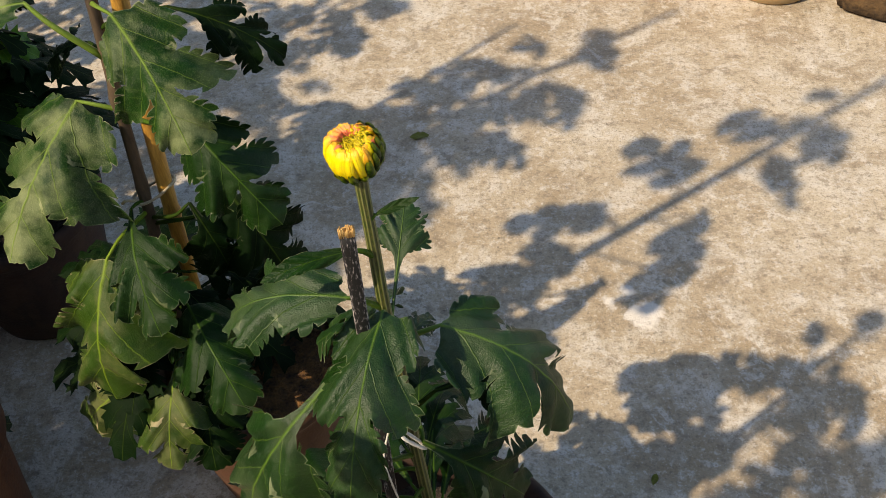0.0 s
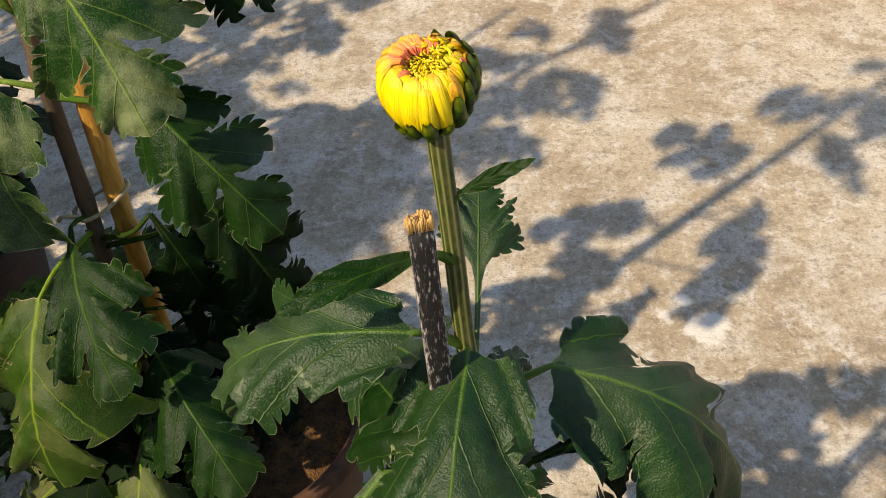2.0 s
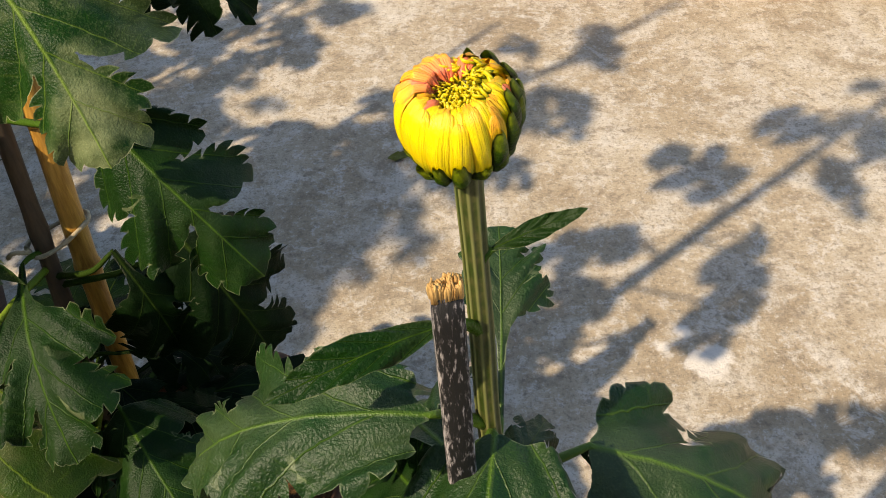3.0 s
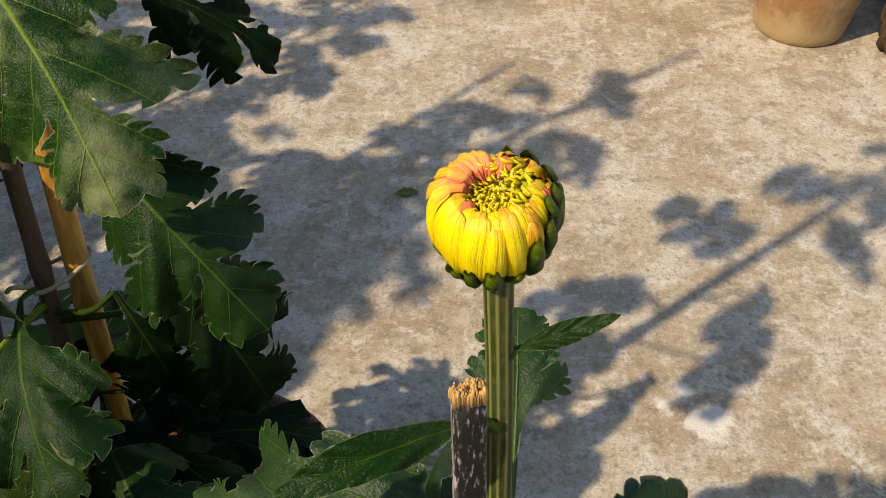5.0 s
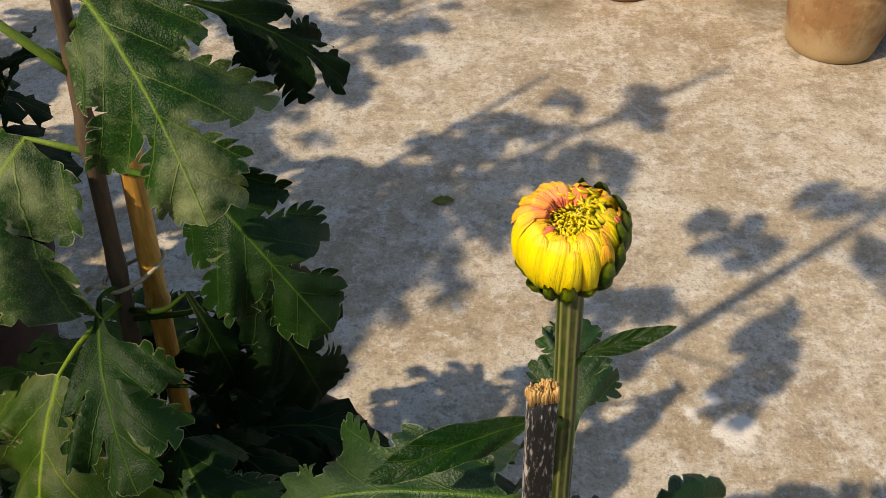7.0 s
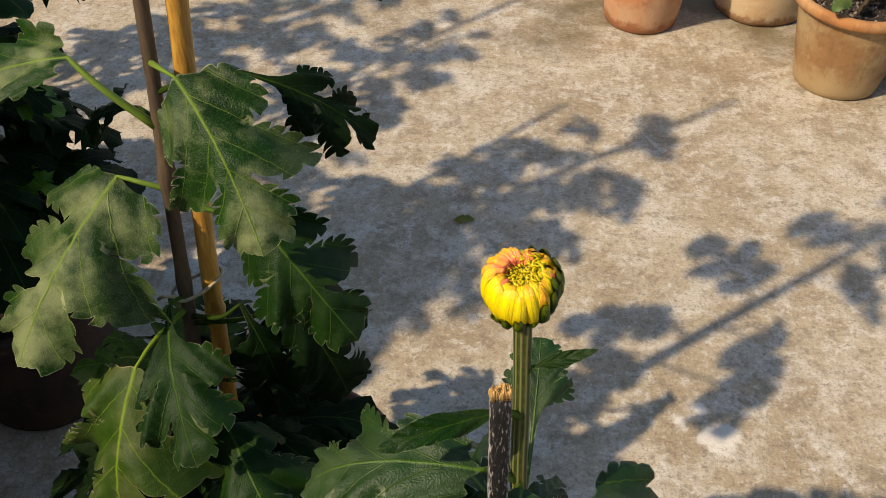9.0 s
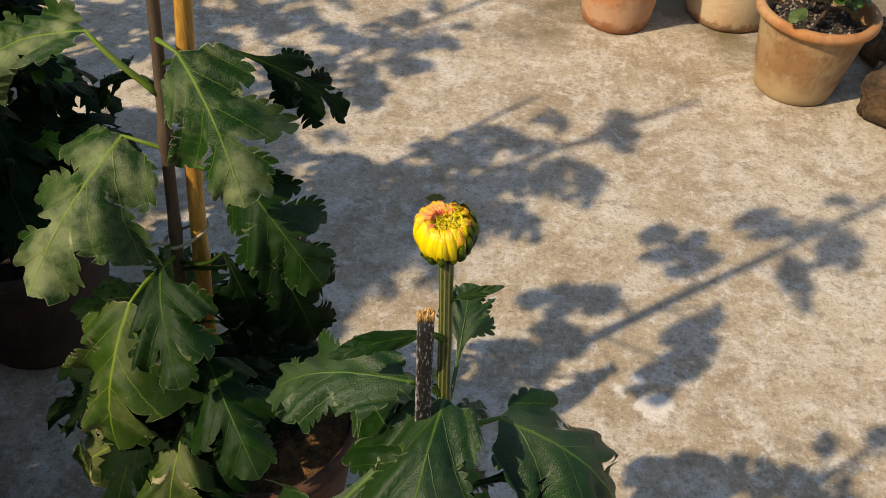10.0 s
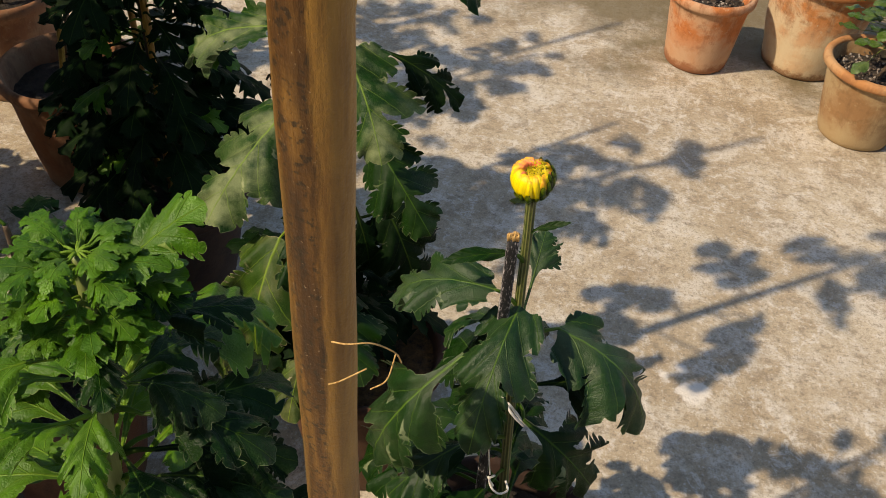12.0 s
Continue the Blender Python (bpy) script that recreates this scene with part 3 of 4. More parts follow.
for p_, r_, z_, s_ in ((pot_a, 0.068, 0.133, 1), (pot_c, 0.078, 0.127, 2), (pot_b, 0.09, 0.177, 3)):
    pebbles(p_, r_, z_, 420, s_)


# ---- stakes ----
def stake(name, a, b, r, label, mat, seed=0, joints=(0.3, 0.62, 0.85), bend=0.0012, flat=1.0, sides=14):
    e = thing(name, a, label, "plant stake")
    n = 80
    path = [Vector(a).lerp(Vector(b), i / (n - 1)) + Vector((bend * math.sin(i * 0.15 + seed), bend * math.cos(i * 0.12 + seed), 0)) for i in range(n)]
    rad = [r * (1 + sum(0.13 * math.exp(-((i / (n - 1) - j) / 0.009) ** 2) for j in joints)) * (1 + 0.02 * math.sin(i * 0.9 + seed)) for i in range(n)]
    bm = bmesh.new()
    tube(bm, path, rad, sides, origin=a, flat=flat)
    part("cane", bm, mat, e)
    for j in joints:
        i = round(j * (n - 1))
        bm = bmesh.new()
        tube(bm, [path[i].lerp(path[i + 1], q) for q in (0.0, 0.12, 0.3, 0.45, 0.6)], [rad[i] * q for q in (0.98, 1.045, 1.06, 1.045, 0.98)], sides, origin=a, flat=flat, cap=False)
        part("joint", bm, mat, e, "raised ring of a bamboo joint")
    return e


def cane_post():
    k = Mat("weathered_bamboo")
    mp = k.t.nodes.new("ShaderNodeMapping")
    mp.inputs["Scale"].default_value = (1, 1, 0.10)
    k.link(k.obj, mp.inputs[0])
    streak, blot, fine = k.noise(230.0, 6, 0.7, mp.outputs[0]), k.noise(70.0, 6, 0.65), k.noise(900.0, 3, 0.6)
    c = k.ramp(streak, (0.34, (0.034, 0.014, 0.003)), (0.5, (0.095, 0.041, 0.007)), (0.66, (0.20, 0.098, 0.018)))
    c = k.mix(k.ramp(blot, (0.38, 0.55), (0.52, 0.0)), c, (0.055, 0.024, 0.006))
    c = k.mix(k.ramp(k.noise(22.0, 3, 0.5), (0.62, 0.0), (0.70, 0.4)), c, (0.060, 0.030, 0.010))
    pit = k.noise(520.0, 2, 0.5)
    c = k.mix(k.ramp(pit, (0.36, 0.85), (0.44, 0.0)), c, (0.024, 0.014, 0.005))
    c = k.mix(k.math("MULTIPLY", k.ramp(fine, (0.66, 0.0), (0.72, 1.0)), 0.6), c, (0.45, 0.36, 0.24))
    sep = k.t.nodes.new("ShaderNodeSeparateXYZ")
    k.link(k.obj, sep.inputs[0])
    across = k.math("SUBTRACT", sep.outputs[0], k.math("MULTIPLY", sep.outputs[2], 0.0043))
    across = k.math("ADD", k.math("DIVIDE", across, 0.016), k.math("MULTIPLY", k.math("SUBTRACT", streak, 0.5), 0.35))
    gold = k.ramp(k.noise(160.0, 5, 0.65, mp.outputs[0]), (0.36, (0.17, 0.072, 0.011)), (0.62, (0.36, 0.185, 0.032)))
    c = k.mix(k.ramp(k.math("ADD", across, 0.5), (0.52, 0.0), (0.62, 0.85)), c, gold)
    c = k.mix(k.ramp(k.math("ADD", across, 0.5), (0.04, 0.5), (0.10, 0.0)), c, (0.28, 0.15, 0.035))
    k.bump(k.math("ADD", streak, k.math("MULTIPLY", fine, 0.4)), 0.5, 0.0012)
    return k.done(c, 0.45)


def charred():
    """Blackened skin, worn pale along the two edges of the split cane."""
    k = Mat("blackened_cane")
    mp = k.t.nodes.new("ShaderNodeMapping")
    mp.inputs["Scale"].default_value = (1.1, 1.1, 0.26)
    k.link(k.obj, mp.inputs[0])
    sep = k.t.nodes.new("ShaderNodeSeparateXYZ")
    k.link(k.obj, sep.inputs[0])
    n, f = k.noise(800.0, 4, 0.65, mp.outputs[0]), k.noise(1900.0, 3, 0.6, mp.outputs[0])
    rim = k.math("MULTIPLY", k.math("POWER", k.math("DIVIDE", k.math("ABSOLUTE", sep.outputs[0]), 0.0040), 4.0), 0.10)
    g = k.math("ADD", k.math("ADD", k.math("MULTIPLY", n, 0.8), k.math("MULTIPLY", f, 0.2)), rim)
    c = k.ramp(g, (0.515, (0.002, 0.002, 0.002)), (0.555, (0.010, 0.009, 0.010)), (0.60, (0.11, 0.10, 0.10)), (0.69, (0.38, 0.35, 0.34)))
    k.bump(g, 0.6, 0.0006)
    return k.done(c, 0.7)


POST, CHAR = cane_post(), charred()
FIBRE = plain("torn_fibre", (0.30, 0.15, 0.035), (0.72, 0.47, 0.17), 700.0, 0.8, 0.5, 0.0006, (1, 1, 0.15))
stake("bamboo_stake", (-0.268, 0.549, 0.15), (-0.228, 0.615, 1.03), 0.0066, "golden bamboo cane tied to a tall stem", CANE, 1, (0.24, 0.42, 0.66))
post = stake("bamboo_post", (-0.0992, 0.036, 0.15), (-0.0955, -0.0228, 1.005), 0.0080, "thick weathered bamboo stake with golden edges", POST, 2, (0.2, 0.45, 0.955), 0.0006, 0.75, 20)
stake("bamboo_stake", (-0.555, 0.785, 0.15), (-0.562, 0.795, 1.03), 0.0050, "thin bamboo cane in a shaded pot", CANE, 4)
stake("bamboo_stake", (-0.58, 0.80, 0.15), (-0.636, 0.904, 0.80), 0.0042, "thin leaning bamboo cane in a shaded pot", CANE, 5)
stake("bamboo_stake", (-0.82, 0.985, 0.15), (-0.822, 1.187, 1.0), 0.0050, "thin bamboo cane among leaves", CANE, 6)


def broken_cane(a, b, wide, deep):
    """A split cane of flat section, blackened, with a torn fibrous end."""
    e = thing("split_cane", a, "short blackened split cane broken off at a fibrous end", "plant stake")
    d = (Vector(b) - Vector(a))
    L = d.length
    turn = Matrix.Translation(a) @ d.to_track_quat("Z", "Y").to_matrix().to_4x4()
    e.matrix_world = turn
    rnd = random.Random(4)
    bm = bmesh.new()
    rings = []
    for i in range(46):
        z = (L - 0.0066) * i / 45
        w = wide * (1 + 0.05 * noise.noise(Vector((z * 60, 0, 1)))) / 2
        t = deep * (1 + 0.08 * noise.noise(Vector((z * 70, 5, 1)))) / 2
        c = 0.0007
        ring = [(-w + c, -t), (-w * 0.3, -t - 0.0003), (w * 0.4, -t - 0.0002), (w - c, -t), (w, -t + c), (w, t - c), (w - c, t), (-w + c, t), (-w, t - c), (-w, -t + c)]
        rings.append([bm.verts.new((x, y, z)) for x, y in ring])
    for p, q in zip(rings, rings[1:]):
        for k in range(10):
            bm.faces.new((p[k], p[(k + 1) % 10], q[(k + 1) % 10], q[k]))
    bm.faces.new(rings[0][::-1])
    bm.faces.new(rings[-1])
    part("shaft", bm, CHAR, e)
    bm = bmesh.new()
    for i in range(230):
        x, y = wide * (rnd.random() - 0.5) * 0.97, deep * (rnd.random() - 0.5) * 0.95
        lift = 0.0016 * noise.noise(Vector((x * 500, y * 300, 2)))
        h = 0.0048 + lift + rnd.uniform(-0.0008, 0.0006) + (0.0014 if i % 14 == 0 else 0)
        z0 = L - 0.0075
        r = rnd.uniform(0.00035, 0.00065)
        tube(bm, [(x, y, z0), (x, y, z0 + h * 0.75), (x + rnd.uniform(-0.0005, 0.0005), y + rnd.uniform(-0.0003, 0.0003), z0 + h)], [r, r, r * 0.5], 4)
    torn = part("torn_end", bm, FIBRE, e, "pale torn bamboo fibres")
    torn["kind"] = "stuff"
    return e


broken_cane((-0.053, 0.280, 0.12), (-0.0632, 0.3345, 0.5775), 0.0083, 0.0042)

# ---- budding chrysanthemum ----
bud_plant = thing("budding_chrysanthemum", (-0.028, 0.335, 0.125), "chrysanthemum with one yellow opening bud and deep green lobed leaves", "flower plant")
BS = [(-0.028, 0.335, 0.125), (-0.042, 0.338, 0.35), (-0.047, 0.342, 0.45), (-0.051, 0.347, 0.493), (-0.053, 0.351, 0.545), (-0.0553, 0.3555, 0.594)]


def ribbed():
    """Green stem skin with pale ribs; the ribs run up the stem in its own mesh."""
    k = Mat("ribbed_stem")
    sep = k.t.nodes.new("ShaderNodeSeparateXYZ")
    k.link(k.geo.outputs["UV"], sep.inputs[0])
    rib = k.ramp(sep.outputs[0], (0.25, 0.0), (0.8, 1.0))
    c = k.mix(rib, (0.026, 0.044, 0.003), (0.18, 0.195, 0.065))
    c = k.mix(k.ramp(k.noise(240.0, 4, 0.6), (0.4, 0.0), (0.7, 0.4)), c, (0.16, 0.13, 0.05))
    k.bump(k.noise(700.0, 3, 0.6), 0.3, 0.0004)
    return k.done(c, 0.5)


RIBBED = ribbed()


def ribbed_stem(parent, pts, r0, r1):
    """A stem of nine ribs, swollen a little under the flower."""
    path = smooth_path(pts, 60)
    bm = bmesh.new()
    rad = [(r0 + (r1 - r0) * i / 59) * (1 + 0.10 * max(0, (i - 52) / 7)) for i in range(60)]
    rings = tube(bm, path, rad, 36, 0.0, origin=parent.location)
    for ring in rings:
        mid = sum((v.co for v in ring), Vector()) / 36
        for k, v in enumerate(ring):
            v.co = mid + (v.co - mid) * (1.09, 0.98, 0.91, 0.98)[k % 4]
    uvl = bm.loops.layers.uv.new("UVMap")
    flag = {v: (1.0, 0.3, 0.0, 0.3)[k % 4] for ring in rings for k, v in enumerate(ring)}
    for f in bm.faces:
        for lp in f.loops:
            lp[uvl].uv = (flag[lp.vert], 0.5)
    return part("stem", bm, RIBBED, parent)


ribbed_stem(bud_plant, BS, 0.0042, 0.0033)


def bl(z, *a, **k):
    return leaf(bud_plant, along(BS, z), *a, **k)


bl(0.488, (-0.0505, 0.336, 0.503), (-0.069, 0.240, 0.440), (-0.1, -0.45, 1), LEAF_GLOSS, 0.31, 0.18, -0.10, 0.22, deep=0.62, seed=1, wedge=1.1, broad=True)
bl(0.492, (-0.070, 0.336, 0.516), (-0.151, 0.352, 0.474), (-0.10, -0.18, 1), LEAF_GLOSS, 0.34, 0.19, 0.02, 0.12, seed=11, deep=0.55, wedge=0.75, broad=True)
bl(0.535, (-0.0625, 0.3415, 0.550), (-0.1125, 0.3230, 0.5455), (-0.1, -0.5, 1), LEAF_MID, 0.105, 0.10, 0.35, 0.1, deep=0.0, seed=3)
bl(0.478, (-0.0468, 0.352, 0.487), (-0.0400, 0.415, 0.514), (0.1, -0.7, 0.9), LEAF_GLOSS, 0.30, 0.05, 0.15, 0.1, deep=0.25, seed=4, wedge=0.55)
bl(0.560, (-0.050, 0.3525, 0.566), (-0.0245, 0.352, 0.579), (-0.2, -0.7, 0.9), LEAF_MID, 0.10, 0.06, 0.4, 0.1, deep=0.0, seed=5)
bl(0.462, (-0.018, 0.345, 0.478), (0.064, 0.325, 0.400), (0.35, -0.15, 1), LEAF_GLOSS, 0.42, 0.20, -0.08, 0.20, deep=0.74, seed=6, wedge=1.0, broad=True)
bl(0.430, (-0.085, 0.308, 0.470), (-0.150, 0.290, 0.345), (-0.4, -0.6, 0.8), LEAF_GLOSS, 0.38, 0.14, 0.2, 0.35, seed=7)
bl(0.395, (-0.032, 0.306, 0.408), (0.033, 0.306, 0.338), (0.3, -0.6, 0.9), LEAF_MID, 0.44, 0.12, 0.25, 0.35, seed=8)
bl(0.390, (-0.025, 0.345, 0.408), (0.042, 0.385, 0.372), (0.2, -0.3, 1), LEAF_SHADE, 0.40, 0.14, 0.2, 0.4, seed=9)
bl(0.430, (-0.057, 0.370, 0.430), (-0.092, 0.452, 0.352), (-0.2, -0.1, 1), LEAF_GLOSS, 0.38, 0.14, 0.2, 0.3, seed=10)
bl(0.450, (-0.043, 0.350, 0.455), (-0.026, 0.378, 0.446), (0.2, -0.1, 1), LEAF_GLOSS, 0.34, 0.10, 0.2, 0.3, seed=11)
bl(0.340, (-0.070, 0.320, 0.352), (-0.135, 0.282, 0.300), (-0.2, -0.3, 1), LEAF_GLOSS, 0.36, 0.12, 0.2, 0.3, seed=12)
bl(0.260, (-0.060, 0.305, 0.270), (-0.095, 0.245, 0.215), (-0.1, -0.5, 1), LEAF_MID, 0.36, 0.12, 0.2, 0.3, seed=13)
# extra low leaf, added to shade a strip of floor behind the plant
bl(0.250, (-0.100, 0.365, 0.235), (-0.185, 0.405, 0.172), (-0.2, -0.2, 1), LEAF_MID, 0.44, 0.12, 0.15, 0.25, seed=15)
bl(0.250, (-0.010, 0.295, 0.270), (0.020, 0.235, 0.225), (0.1, -0.5, 1), LEAF_MID, 0.36, 0.12, 0.2, 0.3, seed=14)

bl(0.335, (-0.060, 0.378, 0.360), (-0.105, 0.465, 0.318), (-0.4, -0.2, 0.9), LEAF_MID, 0.44, 0.10, 0.1, 0.2, seed=17, broad=True)
leafy(bud_plant, BS, 0.19, 0.33, 24, 0.088, [LEAF_MID], 41, 0.45, avoid=(1.0, -0.2, 0))


# ---- the bud ----
def petal_material(name, low, high, edge, tip, rough=0.38, turn=(0.66, 1.0)):
    """UV: across the petal, and along it from foot to tip."""
    k = Mat(name)
    sep = k.t.nodes.new("ShaderNodeSeparateXYZ")
    k.link(k.geo.outputs["UV"], sep.inputs[0])
    rnd_ = k.t.nodes.new("ShaderNodeObjectInfo").outputs["Random"]
    y = k.math("ADD", sep.outputs[1], k.math("MULTIPLY", k.math("SUBTRACT", rnd_, 0.6), 0.30))
    c = k.ramp(y, (0.06, low), (0.24, high), (turn[0], high), (turn[1], tip))
    side = k.math("ABSOLUTE", k.math("SUBTRACT", k.math("MULTIPLY", sep.outputs[0], 2.0), 1.0))
    c = k.mix(k.ramp(side, (0.62, 0.0), (0.98, 0.55)), c, edge)
    mp = k.t.nodes.new("ShaderNodeMapping")
    mp.inputs["Scale"].default_value = (9, 0.9, 1)
    k.link(k.geo.outputs["UV"], mp.inputs[0])
    st = k.noise(1.0, 4, 0.65, mp.outputs[0])
    fine = k.noise(900.0, 3, 0.6)
    c = k.mix(k.ramp(st, (0.50, 0.0), (0.68, 0.35)), c, edge)
    k.bump(k.math("ADD", k.math("MULTIPLY", st, 2.0), k.math("MULTIPLY", fine, 0.5)), 0.6, 0.0006)
    return k.done(c, rough)


PETAL = petal_material("petal_yellow", (0.40, 0.44, 0.006), (0.94, 0.74, 0.003), (0.88, 0.52, 0.003), (0.93, 0.42, 0.025), turn=(0.66, 1.05))
PETAL_RED = petal_material("petal_coral", (0.92, 0.62, 0.004), (0.95, 0.47, 0.030), (0.90, 0.30, 0.060), (0.93, 0.22, 0.110), turn=(0.42, 0.78))
FLORET = petal_material("floret", (0.22, 0.25, 0.006), (0.66, 0.53, 0.008), (0.46, 0.38, 0.006), (0.86, 0.66, 0.03))


def bract_material():
    k = Mat("bract_green")
    sep = k.t.nodes.new("ShaderNodeSeparateXYZ")
    k.link(k.geo.outputs["UV"], sep.inputs[0])
    blot = k.noise(420.0, 5, 0.65)
    c = k.ramp(k.math("ADD", sep.outputs[1], k.math("MULTIPLY", k.math("SUBTRACT", blot, 0.5), 0.9)), (0.20, (0.008, 0.036, 0.002)), (0.55, (0.055, 0.135, 0.003)), (0.85, (0.26, 0.33, 0.008)))
    side = k.math("ABSOLUTE", k.math("SUBTRACT", k.math("MULTIPLY", sep.outputs[0], 2.0), 1.0))
    c = k.mix(k.ramp(side, (0.70, 0.0), (0.95, 0.85)), c, (0.012, 0.016, 0.004))
    k.bump(k.math("ADD", blot, k.noise(1500.0, 2, 0.5)), 0.5, 0.0006)
    return k.done(c, 0.30)


BRACT = bract_material()
BUD_AT = Vector((-0.0570, 0.3575, 0.6070))
BUD_TURN = Matrix.Translation(BUD_AT) @ Euler((radians(9), radians(-5), 0)).to_matrix().to_4x4()
# half section of the bud: from the stem up over the belly and the rim down into the hollow, (radius, height)
SECTION = ((0.0036, -0.0124), (0.0076, -0.0112), (0.0106, -0.0080), (0.0124, -0.0030), (0.0128, 0.0024), (0.0119, 0.0066), (0.0100, 0.0091), (0.0080, 0.0096), (0.0064, 0.0084), (0.0054, 0.0058))


def bud_point(s, az, out=0.0):
    """A place on the bud's skin: s from the stem (0) over the rim into the hollow (1), az round it, out above it."""
    u = max(0.0, min(0.9999, s)) * (len(SECTION) - 1)
    k = int(u)
    a, b, c, d = (Vector(SECTION[max(0, min(len(SECTION) - 1, n))]) for n in (k - 1, k, k + 1, k + 2))
    f = u - k
    p = 0.5 * ((2 * b) + (c - a) * f + (2 * a - 5 * b + 4 * c - d) * f * f + (3 * b - a - 3 * c + d) * f ** 3)
    t = (c - b).normalized()
    p = p + Vector((t.y, -t.x)) * out
    r = max(0.0002, p.x) * (1 + 0.035 * math.sin(2 * az + 0.8) + 0.02 * math.sin(3 * az))
    return Vector((r * math.cos(az), r * math.sin(az), p.y + 0.0008 * math.sin(az * 2 + 2.0) * max(0.0, s - 0.4)))


def petal(az, s0, s1, half, out, mat, name, parent, rnd, rise=0.0, crease=1.0, rows=22, cols=9):
    """A long narrow petal following the bud's skin, creased along its length; rise lifts its tip off the skin."""
    bm = bmesh.new()
    uvl = bm.loops.layers.uv.new("UVMap")
    ph = [rnd.uniform(0, 6.28) for _ in range(4)]
    grid, uv = [], {}
    for i in range(rows + 1):
        q = i / rows
        s = s0 + (s1 - s0) * q
        w = half * (0.62 + 0.42 * math.sin(math.pi * min(1.0, 0.1 + 0.75 * q))) * (1 if q < 0.84 else math.sqrt(max(0.03, 1 - ((q - 0.84) / 0.165) ** 2)))
        mid = bud_point(s, 0).xy.length
        row = []
        for j in range(cols):
            u = 2 * j / (cols - 1) - 1
            a = az + 0.05 * math.sin(4.0 * q + ph[0]) + u * w / max(0.0035, mid)
            lift = out + 0.00075 * (1 - u * u) + crease * 0.00022 * math.sin(8.0 * u + ph[1] + 1.5 * q) + crease * 0.00020 * math.sin(5.5 * q + ph[2] + 2 * u)
            lift += rise * max(0.0, (q - 0.7) / 0.3) ** 2
            v = bm.verts.new(bud_point(s, a, lift))
            uv[v] = (0.5 + 0.5 * u, q)
            row.append(v)
        grid.append(row)
    for p, q in zip(grid, grid[1:]):
        for j in range(cols - 1):
            f = bm.faces.new((p[j], p[j + 1], q[j + 1], q[j]))
            for lp in f.loops:
                lp[uvl].uv = uv[lp.vert]
    return part(name, bm, mat, parent)


rnd = random.Random(21)
bm = bmesh.new()
lathe(bm, [(r * 0.95, z - 0.0003) for r, z in SECTION] + [(0.001, 0.0060)], 40)
bud = part("bud", bm, FLORET, bud_plant, "half-open yellow bud with coral petal tips and green bracts")
bud.matrix_world = Matrix.Translation(-Vector(bud_plant.location)) @ BUD_TURN
RIGHT = radians(8)                          # the side where the bud is still closed
for layer, (count, out, s1, half) in enumerate(((30, 0.0001, 0.92, 0.0018), (23, 0.0005, 0.84, 0.0022), (16, 0.0010, 0.75, 0.0025))):
    for i in range(count):
        az = 2 * math.pi * (i + 0.5 * (layer % 2)) / count + rnd.uniform(-0.10, 0.10)
        off = abs((az - RIGHT + math.pi) % (2 * math.pi) - math.pi)
        if off < radians(34) and layer == 2:
            continue
        turn = math.degrees(az) % 360
        red = 105 < turn < 170 and rnd.random() < 0.8 or (layer == 1 and i % 9 == 4)
        end = s1 + rnd.uniform(-0.09, 0.06) + (0.05 if red else 0) - (0.16 if off < radians(60) else 0)
        petal(az, rnd.uniform(0.10, 0.20), end, half * rnd.uniform(0.8, 1.2), out + rnd.uniform(-0.0002, 0.0003), PETAL_RED if red else PETAL, "petal", bud, rnd, rnd.uniform(-0.0004, 0.0006), 1.5 if red else 0.8)
# short coral petals bent over one another at the far side of the hollow
for turn, s0, s1, half, out in ((102, 0.55, 0.93, 0.0020, 0.0016), (116, 0.52, 0.90, 0.0024, 0.0019), (134, 0.50, 0.84, 0.0022, 0.0016), (150, 0.55, 0.90, 0.0021, 0.0020), (166, 0.50, 0.82, 0.0024, 0.0016), (180, 0.60, 0.85, 0.0016, 0.0017)):
    petal(radians(turn), s0, s1, half, out, PETAL_RED, "petal", bud, rnd, -0.0004, 1.8)


def floret(c, d, length, r, bend, parent, mat):
    """A young floret: a small curled strap rising from c along d."""
    bm = bmesh.new()
    uvl = bm.loops.layers.uv.new("UVMap")
    side = d.cross(Vector((0.3, 0.2, 1))).normalized()
    pts = [c, c + d * length * 0.45 + side * bend * 0.2, c + d * length * 0.85 + side * bend * 0.7, c + d * length * 0.8 + side * bend * 1.6]
    rings = tube(bm, smooth_path(pts, 7), [r * 0.8, r, r * 1.15, r * 1.2, r * 1.1, r * 0.8, r * 0.35], 6, flat=0.55)
    lev = {v: n / 6 for n, ring in enumerate(rings) for v in ring}
    for f in bm.faces:
        for lp in f.loops:
            lp[uvl].uv = (0.5, lev[lp.vert])
    part("floret", bm, mat, parent)


for i in range(150):
    q = math.sqrt((i + 0.5) / 150)
    a = 2.39996 * i + rnd.uniform(-0.2, 0.2)
    r = 0.0070 * q
    c = Vector((r * math.cos(a), r * math.sin(a), 0.0058 + 0.0016 * q))
    d = Vector((-0.5 * q * math.cos(a) + rnd.uniform(-0.5, 0.5), -0.5 * q * math.sin(a) + rnd.uniform(-0.5, 0.5), 1)).normalized()
    floret(c, d, rnd.uniform(0.0012, 0.0030), rnd.uniform(0.00026, 0.00046), rnd.uniform(-0.0011, 0.0011), bud, FLORET)
